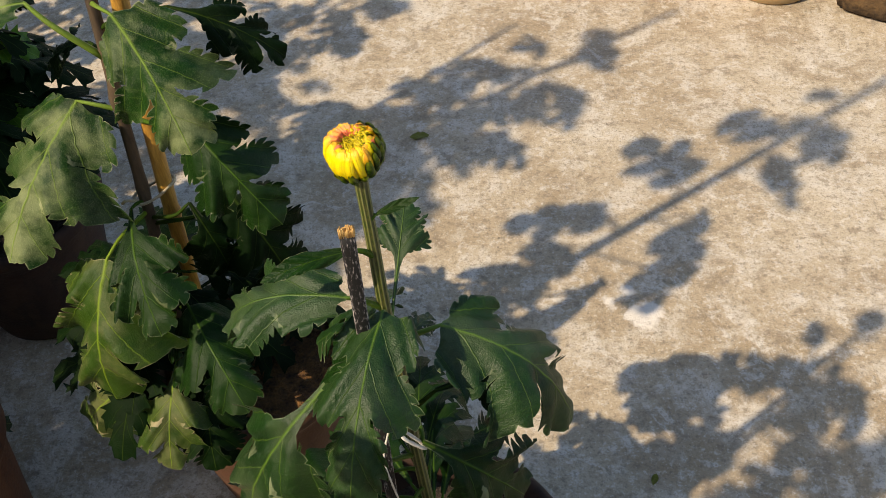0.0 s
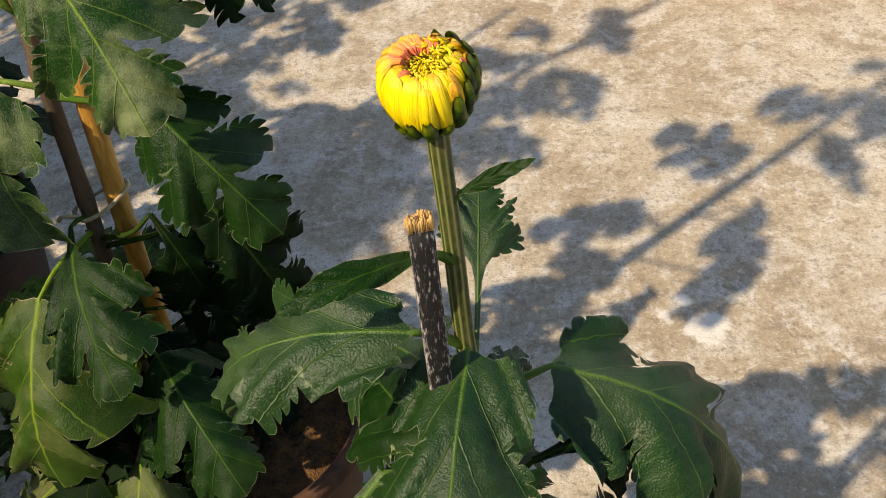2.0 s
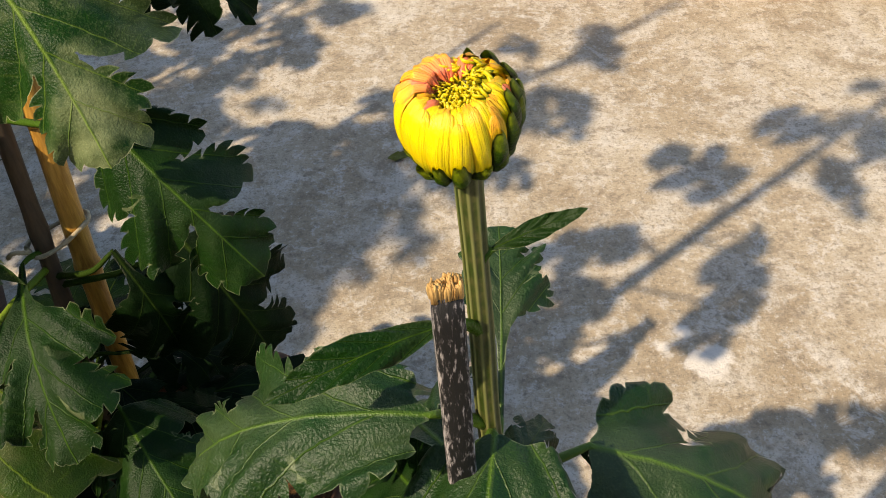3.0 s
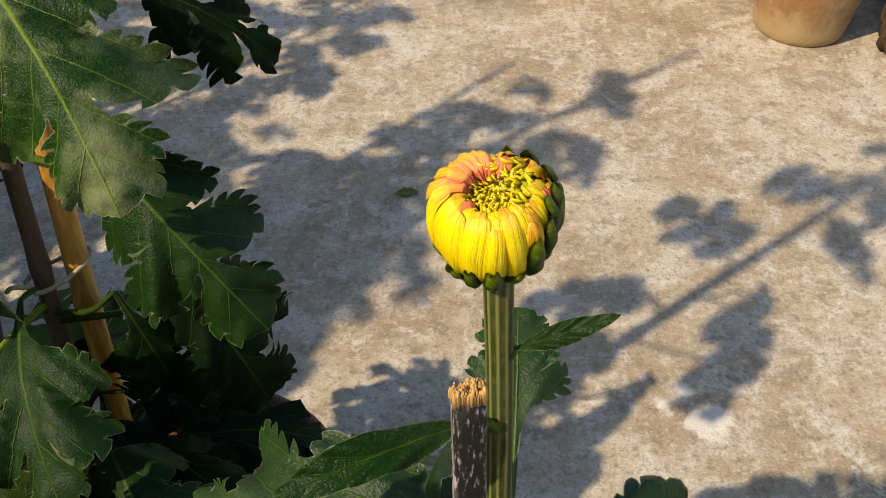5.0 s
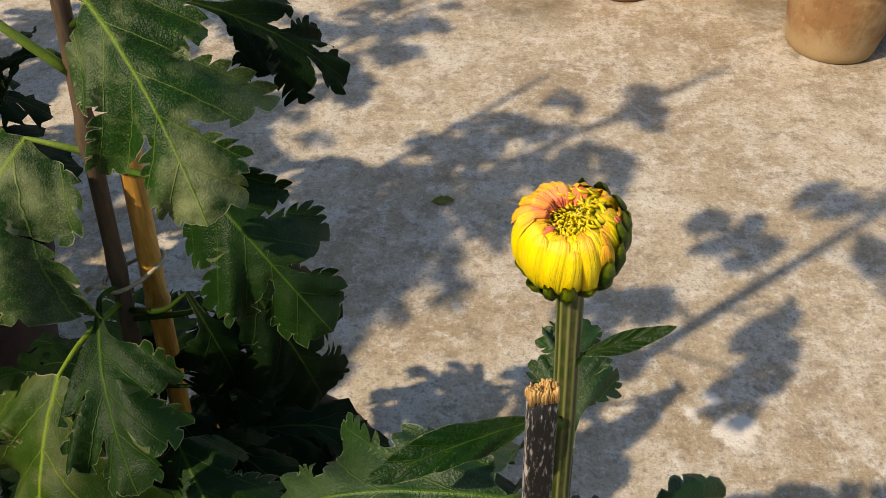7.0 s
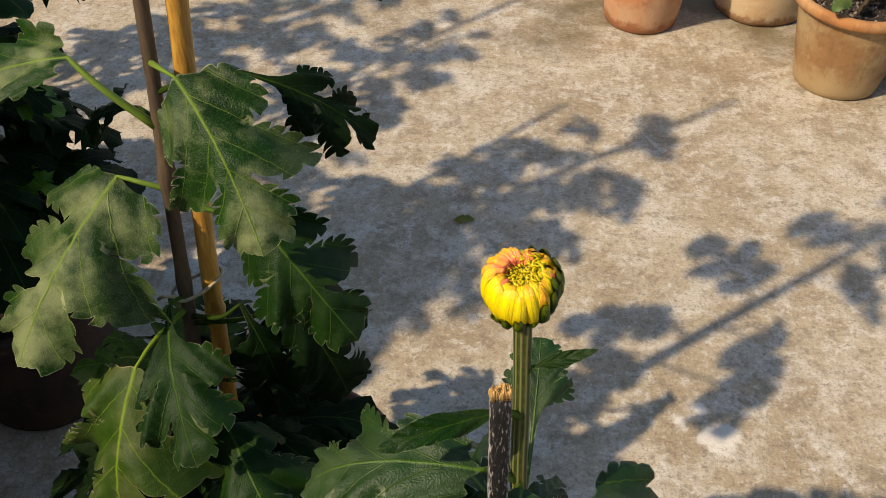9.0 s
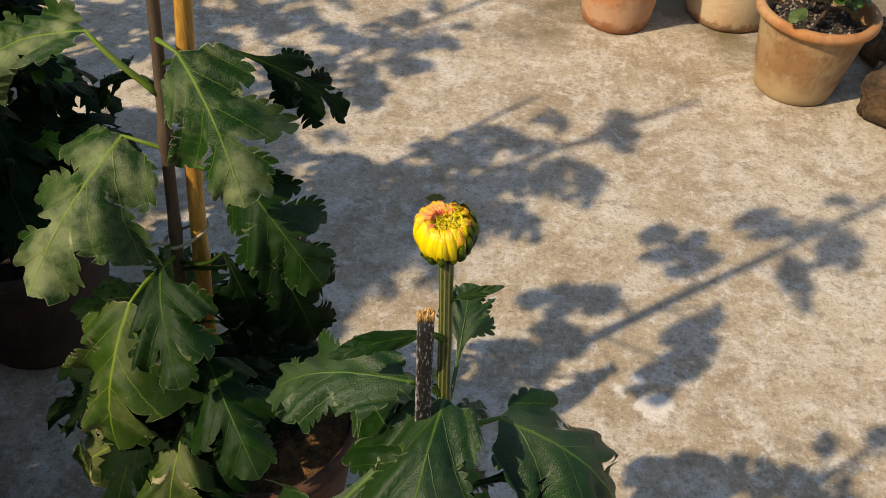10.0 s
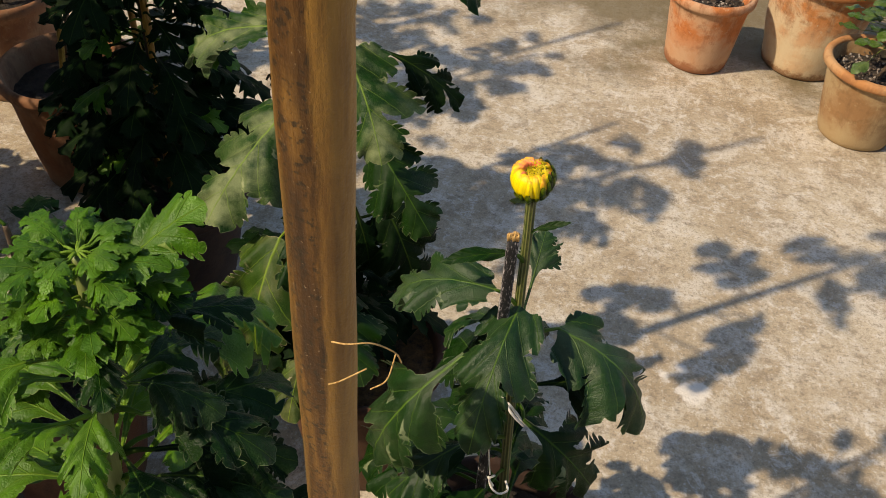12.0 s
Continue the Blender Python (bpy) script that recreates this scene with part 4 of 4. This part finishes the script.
# longer florets curled over the rim on the closed side
for i in range(46):
    a = RIGHT + radians(rnd.uniform(-45, 85))
    c = bud_point(rnd.uniform(0.66, 0.90), a, 0.0004)
    d = Vector((-math.cos(a) + rnd.uniform(-0.7, 0.7), -math.sin(a) + rnd.uniform(-0.7, 0.7), rnd.uniform(0.2, 0.8))).normalized()
    floret(c, d, rnd.uniform(0.0022, 0.0040), rnd.uniform(0.00035, 0.00055), rnd.uniform(-0.0016, 0.0016), bud, FLORET)


def bract(az, s0, s1, half, out, puff, parent, rnd):
    """A fleshy rounded bract, hollow inside like a spoon, its tip bent a little away from the petals."""
    bm = bmesh.new()
    uvl = bm.loops.layers.uv.new("UVMap")
    grid, uv = [], {}
    rows, cols = 10, 9
    for i in range(rows + 1):
        q = i / rows
        s = s0 + (s1 - s0) * q
        w = half * math.sin(math.pi * (0.16 + 0.80 * q) ** 1.05) ** 0.55
        mid = bud_point(s, 0).xy.length
        row = []
        for j in range(cols):
            u = 2 * j / (cols - 1) - 1
            lift = out + puff * (1 - u * u) ** 0.7 * math.sin(math.pi * (0.12 + 0.80 * q)) ** 0.7 + 0.0009 * max(0, q - 0.75) / 0.25 + 0.0003 * noise.noise(Vector((u * 2, q * 3, az * 4)))
            v = bm.verts.new(bud_point(s, az + u * w / max(0.0045, mid), lift))
            uv[v] = (0.5 + 0.5 * u, q)
            row.append(v)
        grid.append(row)
    for p, q in zip(grid, grid[1:]):
        for j in range(cols - 1):
            f = bm.faces.new((p[j], p[j + 1], q[j + 1], q[j]))
            for lp in f.loops:
                lp[uvl].uv = uv[lp.vert]
    bmesh.ops.solidify(bm, geom=bm.faces[:], thickness=0.0004)
    return part("bract", bm, BRACT, parent)


# bracts overlapping like scales, many and high on the closed side, few and low in front
for ring, (count, s0, s1, half, puff) in enumerate(((9, 0.00, 0.15, 0.0022, 0.0028), (13, 0.06, 0.27, 0.0026, 0.0026), (15, 0.14, 0.37, 0.0023, 0.0022), (16, 0.26, 0.52, 0.0022, 0.0020), (17, 0.38, 0.64, 0.0019, 0.0016))):
    for i in range(count):
        az = 2 * math.pi * (i + 0.5 * (ring % 2)) / count + rnd.uniform(-0.12, 0.12)
        off = math.degrees(abs((az - RIGHT + math.pi) % (2 * math.pi) - math.pi))
        back = math.sin(az) > 0.2
        if ring == 2 and off > 75 and not back and i % 5 > 1:
            continue
        if ring == 3 and off > (62 if not back else 100):
            continue
        if ring == 4 and off > (34 if not back else 70):
            continue
        bract(az, s0, s1 + rnd.uniform(-0.03, 0.03), half * rnd.uniform(0.85, 1.15), 0.0005 + 0.0003 * ring, puff * rnd.uniform(0.8, 1.25), bud, rnd)


# ---- strings ----
def string(name, label, paths, r, mat, at):
    e = thing(name, at, label, "string")
    for p in paths:
        bm = bmesh.new()
        tube(bm, smooth_path(p, 26), [r * (1 + 0.12 * math.sin(i * 1.9)) for i in range(26)], 7, origin=at)
        part("strand", bm, mat, e)
    return e


string("white_string", "white cotton string tying a stem to its cane", [[(-0.0475, 0.305, 0.424), (-0.043, 0.3015, 0.420), (-0.037, 0.3025, 0.411), (-0.031, 0.305, 0.402), (-0.033, 0.308, 0.403), (-0.039, 0.307, 0.414), (-0.0465, 0.306, 0.425)], [(-0.047, 0.304, 0.424), (-0.052, 0.310, 0.421), (-0.051, 0.318, 0.419)]], 0.0012, STRING, (-0.045, 0.305, 0.424))
string("white_string", "thin white string hanging down beside a stem", [[(-0.053, 0.308, 0.42), (-0.058, 0.302, 0.395), (-0.055, 0.300, 0.365), (-0.051, 0.300, 0.335)]], 0.0007, STRING, (-0.053, 0.308, 0.42))
string("white_string", "white string knotted round a dark cane", [[(-0.052, 0.298, 0.335), (-0.048, 0.293, 0.327), (-0.041, 0.291, 0.323), (-0.034, 0.296, 0.323), (-0.037, 0.303, 0.326)], [(-0.047, 0.293, 0.330), (-0.051, 0.290, 0.343), (-0.047, 0.288, 0.352)]], 0.0010, STRING, (-0.044, 0.296, 0.325))
TWINE = plain("twine", (0.30, 0.24, 0.14), (0.50, 0.42, 0.27), 400.0, 0.8, 0.5, 0.0004)
string("twine", "pale twine binding stem and cane together", [[(-0.2815, 0.552, 0.393), (-0.276, 0.5475, 0.389), (-0.264, 0.5525, 0.391), (-0.2535, 0.5600, 0.396), (-0.2495, 0.568, 0.397), (-0.255, 0.5755, 0.396), (-0.268, 0.570, 0.393), (-0.280, 0.561, 0.392), (-0.2815, 0.552, 0.393)], [(-0.279, 0.549, 0.392), (-0.2845, 0.543, 0.398), (-0.290, 0.546, 0.392)]], 0.0013, TWINE, (-0.268, 0.552, 0.393))
string("raffia", "dry raffia strands looped round a bamboo stake", [[(-0.0930, -0.0187, 0.838), (-0.0885, -0.0207, 0.8405), (-0.0830, -0.0187, 0.84), (-0.0785, -0.0142, 0.833), (-0.0775, -0.0102, 0.825)], [(-0.0940, -0.0187, 0.822), (-0.0905, -0.0207, 0.8265), (-0.0845, -0.0182, 0.83)], [(-0.0843, -0.0147, 0.818), (-0.0805, -0.0132, 0.821), (-0.0790, -0.0102, 0.828)]], 0.00022, FIBRE, (-0.0885, -0.0192, 0.83))

# ---- tall staked chrysanthemum ----
tall = thing("tall_chrysanthemum", (-0.285, 0.535, 0.17), "tall chrysanthemum with drooping dusty green leaves tied to a cane", "flower plant")
TS = [(-0.285, 0.535, 0.17), (-0.2755, 0.554, 0.36), (-0.271, 0.566, 0.48), (-0.2655, 0.576, 0.59), (-0.255, 0.585, 0.80), (-0.250, 0.590, 0.93)]
stem_of(tall, TS, 0.0050, 0.0038, STEM_BROWN, 12, 0.04, 9, 4)


def tl(z, *a, **k):
    return leaf(tall, along(TS, z), *a, **k)


# the leaves in sight, from the top down
tl(0.520, (-0.316, 0.575, 0.566), (-0.413, 0.594, 0.506), (-0.1, -0.5, 1), LEAF_DUSTY, 0.31, 0.15, 0.10, 0.05, deep=0.74, seed=21, wedge=0.75, broad=True, petiole=0.0024)
tl(0.565, (-0.2445, 0.548, 0.572), (-0.190, 0.476, 0.504), (-0.05, -0.75, 0.75), LEAF_DUSTY, 0.42, 0.12, -0.22, 0.22, side=-0.06, deep=0.66, seed=22, wave=0.16, wedge=0.82, broad=True)
tl(0.545, (-0.215, 0.577, 0.558), (-0.137, 0.580, 0.509), (0.1, -0.45, 1), LEAF_SHADE, 0.34, 0.12, 0.2, 0.3, deep=0.8, seed=23)
tl(0.525, (-0.292, 0.600, 0.514), (-0.344, 0.630, 0.477), (-0.1, -0.4, 1), LEAF_SHADE, 0.36, 0.08, 0.2, 0.3, seed=33)
tl(0.475, (-0.304, 0.568, 0.483), (-0.368, 0.487, 0.387), (-0.3, -0.75, 0.65), LEAF_DUSTY, 0.39, 0.08, -0.12, 0.24, deep=0.76, seed=24, wave=0.24, broad=True)
tl(0.470, (-0.203, 0.524, 0.486), (-0.144, 0.492, 0.418), (0.15, -0.75, 0.7), LEAF_MID, 0.46, 0.10, -0.18, 0.20, deep=0.78, seed=25, broad=True)
tl(0.385, (-0.281, 0.540, 0.392), (-0.248, 0.445, 0.342), (-0.1, -0.7, 0.7), LEAF_MID, 0.36, 0.12, 0.30, 0.30, seed=26)
tl(0.375, (-0.297, 0.500, 0.374), (-0.308, 0.440, 0.262), (-0.3, -0.85, 0.5), LEAF_PALE, 0.44, 0.14, -0.05, 0.25, deep=0.66, seed=27, wave=0.30, broad=True)
tl(0.367, (-0.230, 0.537, 0.400), (-0.215, 0.540, 0.312), (0.5, -0.75, 0.4), LEAF_SHADE, 0.42, 0.14, 0.2, 0.4, seed=28)
tl(0.360, (-0.200, 0.555, 0.388), (-0.165, 0.548, 0.290), (0.5, -0.75, 0.4), LEAF_SHADE, 0.44, 0.14, 0.2, 0.4, seed=29, broad=True)
tl(0.300, (-0.245, 0.500, 0.312), (-0.190, 0.422, 0.265), (0.2, -0.6, 0.8), LEAF_MID, 0.42, 0.12, -0.12, 0.25, seed=30, broad=True)
tl(0.265, (-0.273, 0.475, 0.268), (-0.372, 0.478, 0.168), (-0.2, -0.7, 0.7), LEAF_PALE, 0.38, 0.15, 0.15, 0.5, seed=31)
tl(0.255, (-0.260, 0.470, 0.270), (-0.266, 0.403, 0.208), (0.0, -0.7, 0.7), LEAF_PALE, 0.44, 0.14, 0.28, 0.35, seed=32, wave=0.36, deep=0.75)
tl(0.245, (-0.238, 0.466, 0.248), (-0.228, 0.403, 0.203), (0.1, -0.7, 0.7), LEAF_SHADE, 0.44, 0.14, 0.2, 0.4, seed=34)
# the top of the plant, which throws its shadow on the open floor
tl(0.690, (-0.232, 0.572, 0.722), (-0.126, 0.556, 0.626), (0.0, -0.15, 1), LEAF_MID, 0.35, 0.16, 0.1, 0.05, deep=0.76, seed=35, broad=True)
tl(0.600, (-0.278, 0.590, 0.662), (-0.325, 0.692, 0.632), (-0.5, -0.3, 0.8), LEAF_MID, 0.42, 0.05, 0.1, 0.15, deep=0.78, seed=36, broad=True)
tl(0.740, (-0.258, 0.605, 0.765), (-0.226, 0.705, 0.715), (-0.5, -0.2, 0.8), LEAF_MID, 0.38, 0.06, 0.1, 0.15, deep=0.78, seed=37, broad=True)
tl(0.815, (-0.246, 0.583, 0.840), (-0.160, 0.550, 0.772), (-0.3, -0.4, 0.8), LEAF_MID, 0.40, 0.06, 0.1, 0.15, deep=0.78, seed=38, broad=True)
tl(0.885, (-0.255, 0.600, 0.905), (-0.250, 0.655, 0.880), (-0.4, -0.2, 0.8), LEAF_MID, 0.44, 0.06, 0.1, 0.2, deep=0.5, seed=39)
tl(0.870, (-0.256, 0.588, 0.880), (-0.300, 0.575, 0.858), (-0.4, -0.3, 0.8), LEAF_MID, 0.44, 0.06, 0.1, 0.2, deep=0.5, seed=40)
# crowd of near-black leaves, painting the gloom low inside the plant
leafy(tall, TS, 0.20, 0.30, 34, 0.088, [LEAF_SHADE], 5)

# ---- bright green chrysanthemum ----
fresh = thing("bushy_chrysanthemum", (-0.243, 0.061, 0.15), "bushy bright green chrysanthemum with small crowded top leaves", "flower plant")
FS = [(-0.243, 0.061, 0.15), (-0.2354, 0.0762, 0.5756), (-0.2304, 0.0847, 0.6776), (-0.2338, 0.0932, 0.7328)]
stem_of(fresh, FS, 0.0045, 0.003, STEM_GREEN, 10, 0.04, 5, 7)
# the +x side gets its shade from darker leaf colours
leafy(fresh, FS, 0.406, 0.627, 26, 0.081, [LEAF_FRESH], 8, fine=True, shady=[LEAF_SHADE])
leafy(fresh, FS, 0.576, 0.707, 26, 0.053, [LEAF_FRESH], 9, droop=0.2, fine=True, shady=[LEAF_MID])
leafy(fresh, FS, 0.69, 0.737, 60, 0.027, [LEAF_FRESH], 10, droop=-0.5, petiole=0.0008)
leaf(fresh, along(FS, 0.644), (-0.2244, 0.1161, 0.6564), (-0.1878, 0.1798, 0.6266), (0.1, -0.1, 1), LEAF_FRESH, 0.44, 0.10, 0.1, 0.3, seed=61)
leaf(fresh, along(FS, 0.703), (-0.2202, 0.0966, 0.7218), (-0.1861, 0.1186, 0.7498), (-0.1, -0.4, 1), LEAF_FRESH, 0.42, 0.08, 0.2, 0.3, seed=62)

# ---- plants round about ----
def bush(pot_at, z0, top, lean, count, size, mats, seed, label, start=0.04, droop=0.5):
    e = thing("shaded_chrysanthemum", (pot_at[0], pot_at[1], z0), label, "flower plant", "chrysanthemums in the row")
    S_ = [(pot_at[0], pot_at[1], z0), (pot_at[0] + lean[0] * 0.5, pot_at[1] + lean[1] * 0.5, z0 + (top - z0) * 0.55), (pot_at[0] + lean[0], pot_at[1] + lean[1], top)]
    stem_of(e, S_, 0.0045, 0.003, STEM_BROWN, 10, 0.04, 5, seed)
    leafy(e, S_, z0 + start, top, count, size, mats, seed, droop)
    return e


shaded = bush((-0.558, 0.787), 0.14, 0.86, (-0.002, 0.004), 0, 0.088, [LEAF_SHADE], 11, "dark leafy chrysanthemum standing in shade", 0.10)
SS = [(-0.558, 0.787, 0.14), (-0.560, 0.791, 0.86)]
# near-black leaves: the shade inside this plant is put into their colour
leafy(shaded, SS, 0.24, 0.50, 70, 0.088, [LEAF_SHADE, LEAF_SHADE, LEAF_SHADE, LEAF_SHADE, LEAF_SHADE, LEAF_FRESH, LEAF_SHADE], 11)
leafy(shaded, SS, 0.20, 0.34, 20, 0.105, [LEAF_SHADE], 24, 0.5)
leafy(shaded, SS, 0.48, 0.68, 22, 0.115, [LEAF_SHADE, LEAF_MID], 19, 0.4)
leafy(shaded, SS, 0.70, 0.79, 10, 0.120, [LEAF_MID], 22, 0.6)
bush((-0.795, 0.975), 0.17, 0.78, (-0.005, 0.15), 50, 0.098, [LEAF_SHADE, LEAF_MID, LEAF_SHADE, LEAF_FRESH], 12, "leafy chrysanthemum with curled green leaves", 0.14, 0.30)
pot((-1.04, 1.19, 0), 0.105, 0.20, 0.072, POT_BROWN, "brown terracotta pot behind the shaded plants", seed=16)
bush((-1.04, 1.19), 0.16, 0.80, (0.0, 0.02), 64, 0.110, [LEAF_SHADE, LEAF_MID], 25, "leafy chrysanthemum behind the shaded plants", 0.14, 0.4)
bush((-0.540, 0.425), 0.16, 0.40, (0.0, 0.0), 15, 0.080, [LEAF_MID], 13, "leafy chrysanthemum in a brown pot")
# two plants added out of view to throw shade on the dark pots
bush((-0.83, 0.545), 0.16, 0.84, (0.0, 0.0), 84, 0.115, [LEAF_MID], 14, "unseen leafy chrysanthemum added to shade the row")
bush((-1.07, 0.735), 0.16, 0.84, (0.0, 0.0), 84, 0.115, [LEAF_MID], 15, "unseen leafy chrysanthemum added to shade the row")


# pots and plants added out of view, blocking sun from the near floor
pot((-0.95, 0.28, 0), 0.105, 0.20, 0.072, POT_BROWN, "brown terracotta pot of an added unseen bush", seed=14)
pot((-1.12, 0.24, 0), 0.105, 0.20, 0.072, POT_BROWN, "brown terracotta pot of an added unseen bush", seed=15)
bush((-0.95, 0.28), 0.16, 0.72, (0.02, 0.0), 84, 0.125, [LEAF_MID], 17, "unseen leafy chrysanthemum added to shade the near floor")
bush((-1.12, 0.24), 0.16, 0.84, (0.0, 0.0), 84, 0.125, [LEAF_MID], 18, "unseen leafy chrysanthemum added to shade the near floor")
# low plant, likewise added out of view as a shade caster
pot((-0.72, 0.22, 0), 0.105, 0.19, 0.072, POT_BROWN, "brown terracotta pot of the added low plant", seed=13)
bush((-0.72, 0.22), 0.15, 0.44, (0.04, 0.02), 54, 0.105, [LEAF_MID], 16, "unseen leafy low chrysanthemum added to shade the floor")


# ---- small shrub, stones, fallen leaves ----
def shrub(at, z, top, count, seed, label):
    e = thing("small_shrub", (at[0], at[1], z), label, "shrub")
    rnd = random.Random(seed)
    S_ = [(at[0], at[1], z), (at[0] + 0.006, at[1] - 0.002, z + 0.06), (at[0] + 0.002, at[1], top)]
    stem_of(e, S_, 0.0045, 0.0025, STEM_BROWN, 8, 0.05, 3, seed)
    for i in range(count):
        f = (i + 0.5) / count
        zz = z + 0.05 + (top - z - 0.03) * f
        p = along(S_, zz)
        a = 2.39996 * i + rnd.uniform(-0.5, 0.5)
        o_ = Vector((math.cos(a), math.sin(a), 0))
        reach = rnd.uniform(0.02, 0.085) * (1.1 - 0.4 * f)
        b = p + o_ * reach + Vector((0, 0, rnd.uniform(-0.01, 0.03)))
        L = rnd.uniform(0.026, 0.044)
        leaf(e, p, b, b + (o_ + Vector((0, 0, rnd.uniform(-0.7, 0.3)))).normalized() * L, (o_.x * 0.3, o_.y * 0.3, 1), LEAF_SHRUB, 0.34, 0.08, 0.2, 0.2, deep=0.0, seed=seed * 90 + i, petiole=0.0008, fine=False)
    return e


shrub((0.531, 1.460), 0.125, 0.34, 120, 5, "small shrub with dark green and yellowish oval leaves")
shrub((0.228, 1.660), 0.13, 0.24, 5, 6, "cut-back shrub with a short bare stem")


def stone(at, size, turn, label, mat, seed, name="stone_block"):
    bm = bmesh.new()
    bmesh.ops.create_cube(bm, size=1.0)
    bmesh.ops.bevel(bm, geom=bm.edges[:], offset=0.06, segments=2, affect="EDGES")
    bmesh.ops.subdivide_edges(bm, edges=bm.edges[:], cuts=4, use_grid_fill=True)
    for v in bm.verts:
        n_ = noise.noise_vector(v.co * 2.3 + Vector((seed, 0, 0))) * 0.07 + noise.noise_vector(v.co * 7 + Vector((seed, 3, 0))) * 0.025
        v.co += n_
        v.co = Vector((v.co.x * size[0], v.co.y * size[1], (v.co.z + 0.5) * size[2]))
    lo = min(v.co.z for v in bm.verts)
    for v in bm.verts:
        v.co.z -= lo
    ob = tagged(part(name, bm, mat), label, "stone")
    ob.matrix_world = pose(at[0], at[1], at[2], 0, 0, turn)
    return ob


ROCK = plain("brick_stone", (0.012, 0.008, 0.005), (0.13, 0.075, 0.028), 26.0, 0.9, 0.9, 0.006)
stone((0.720, 1.375, 0), (0.19, 0.10, 0.075), -28, "rough ochre and dark brick lump on the floor", ROCK, 1)
stone((0.785, 1.575, 0), (0.20, 0.14, 0.06), 12, "patchy grey and ochre stone slab on the floor", ROCK, 2)


def fallen(at, L, turn, mat, seed):
    e = thing("fallen_leaf", (at[0], at[1], 0.0), "small oval yellowish leaf fallen on the concrete", "leaf")
    d = Vector((math.cos(turn), math.sin(turn), 0))
    a, b = Vector((at[0], at[1], 0.002)) - d * L / 2, Vector((at[0], at[1], 0.003)) + d * L / 2
    leaf(e, a, a, b, (0, 0, 1), mat, 0.26, 0.03, 0.05, -0.1, deep=0.0, seed=seed, petiole=0.0006, fine=False, name="blade")


OLIVE = leaf_material("leaf_olive", (0.10, 0.11, 0.012), (0.16, 0.16, 0.02), (0.2, 0.2, 0.03), (0.2, 0.18, 0.06), 0.2, (0.2, 0.18, 0.05), 0.5)
fallen((-0.083, 1.080), 0.030, 0.1, OLIVE, 71)
fallen((0.189, 0.500), 0.014, 1.2, OLIVE, 72)
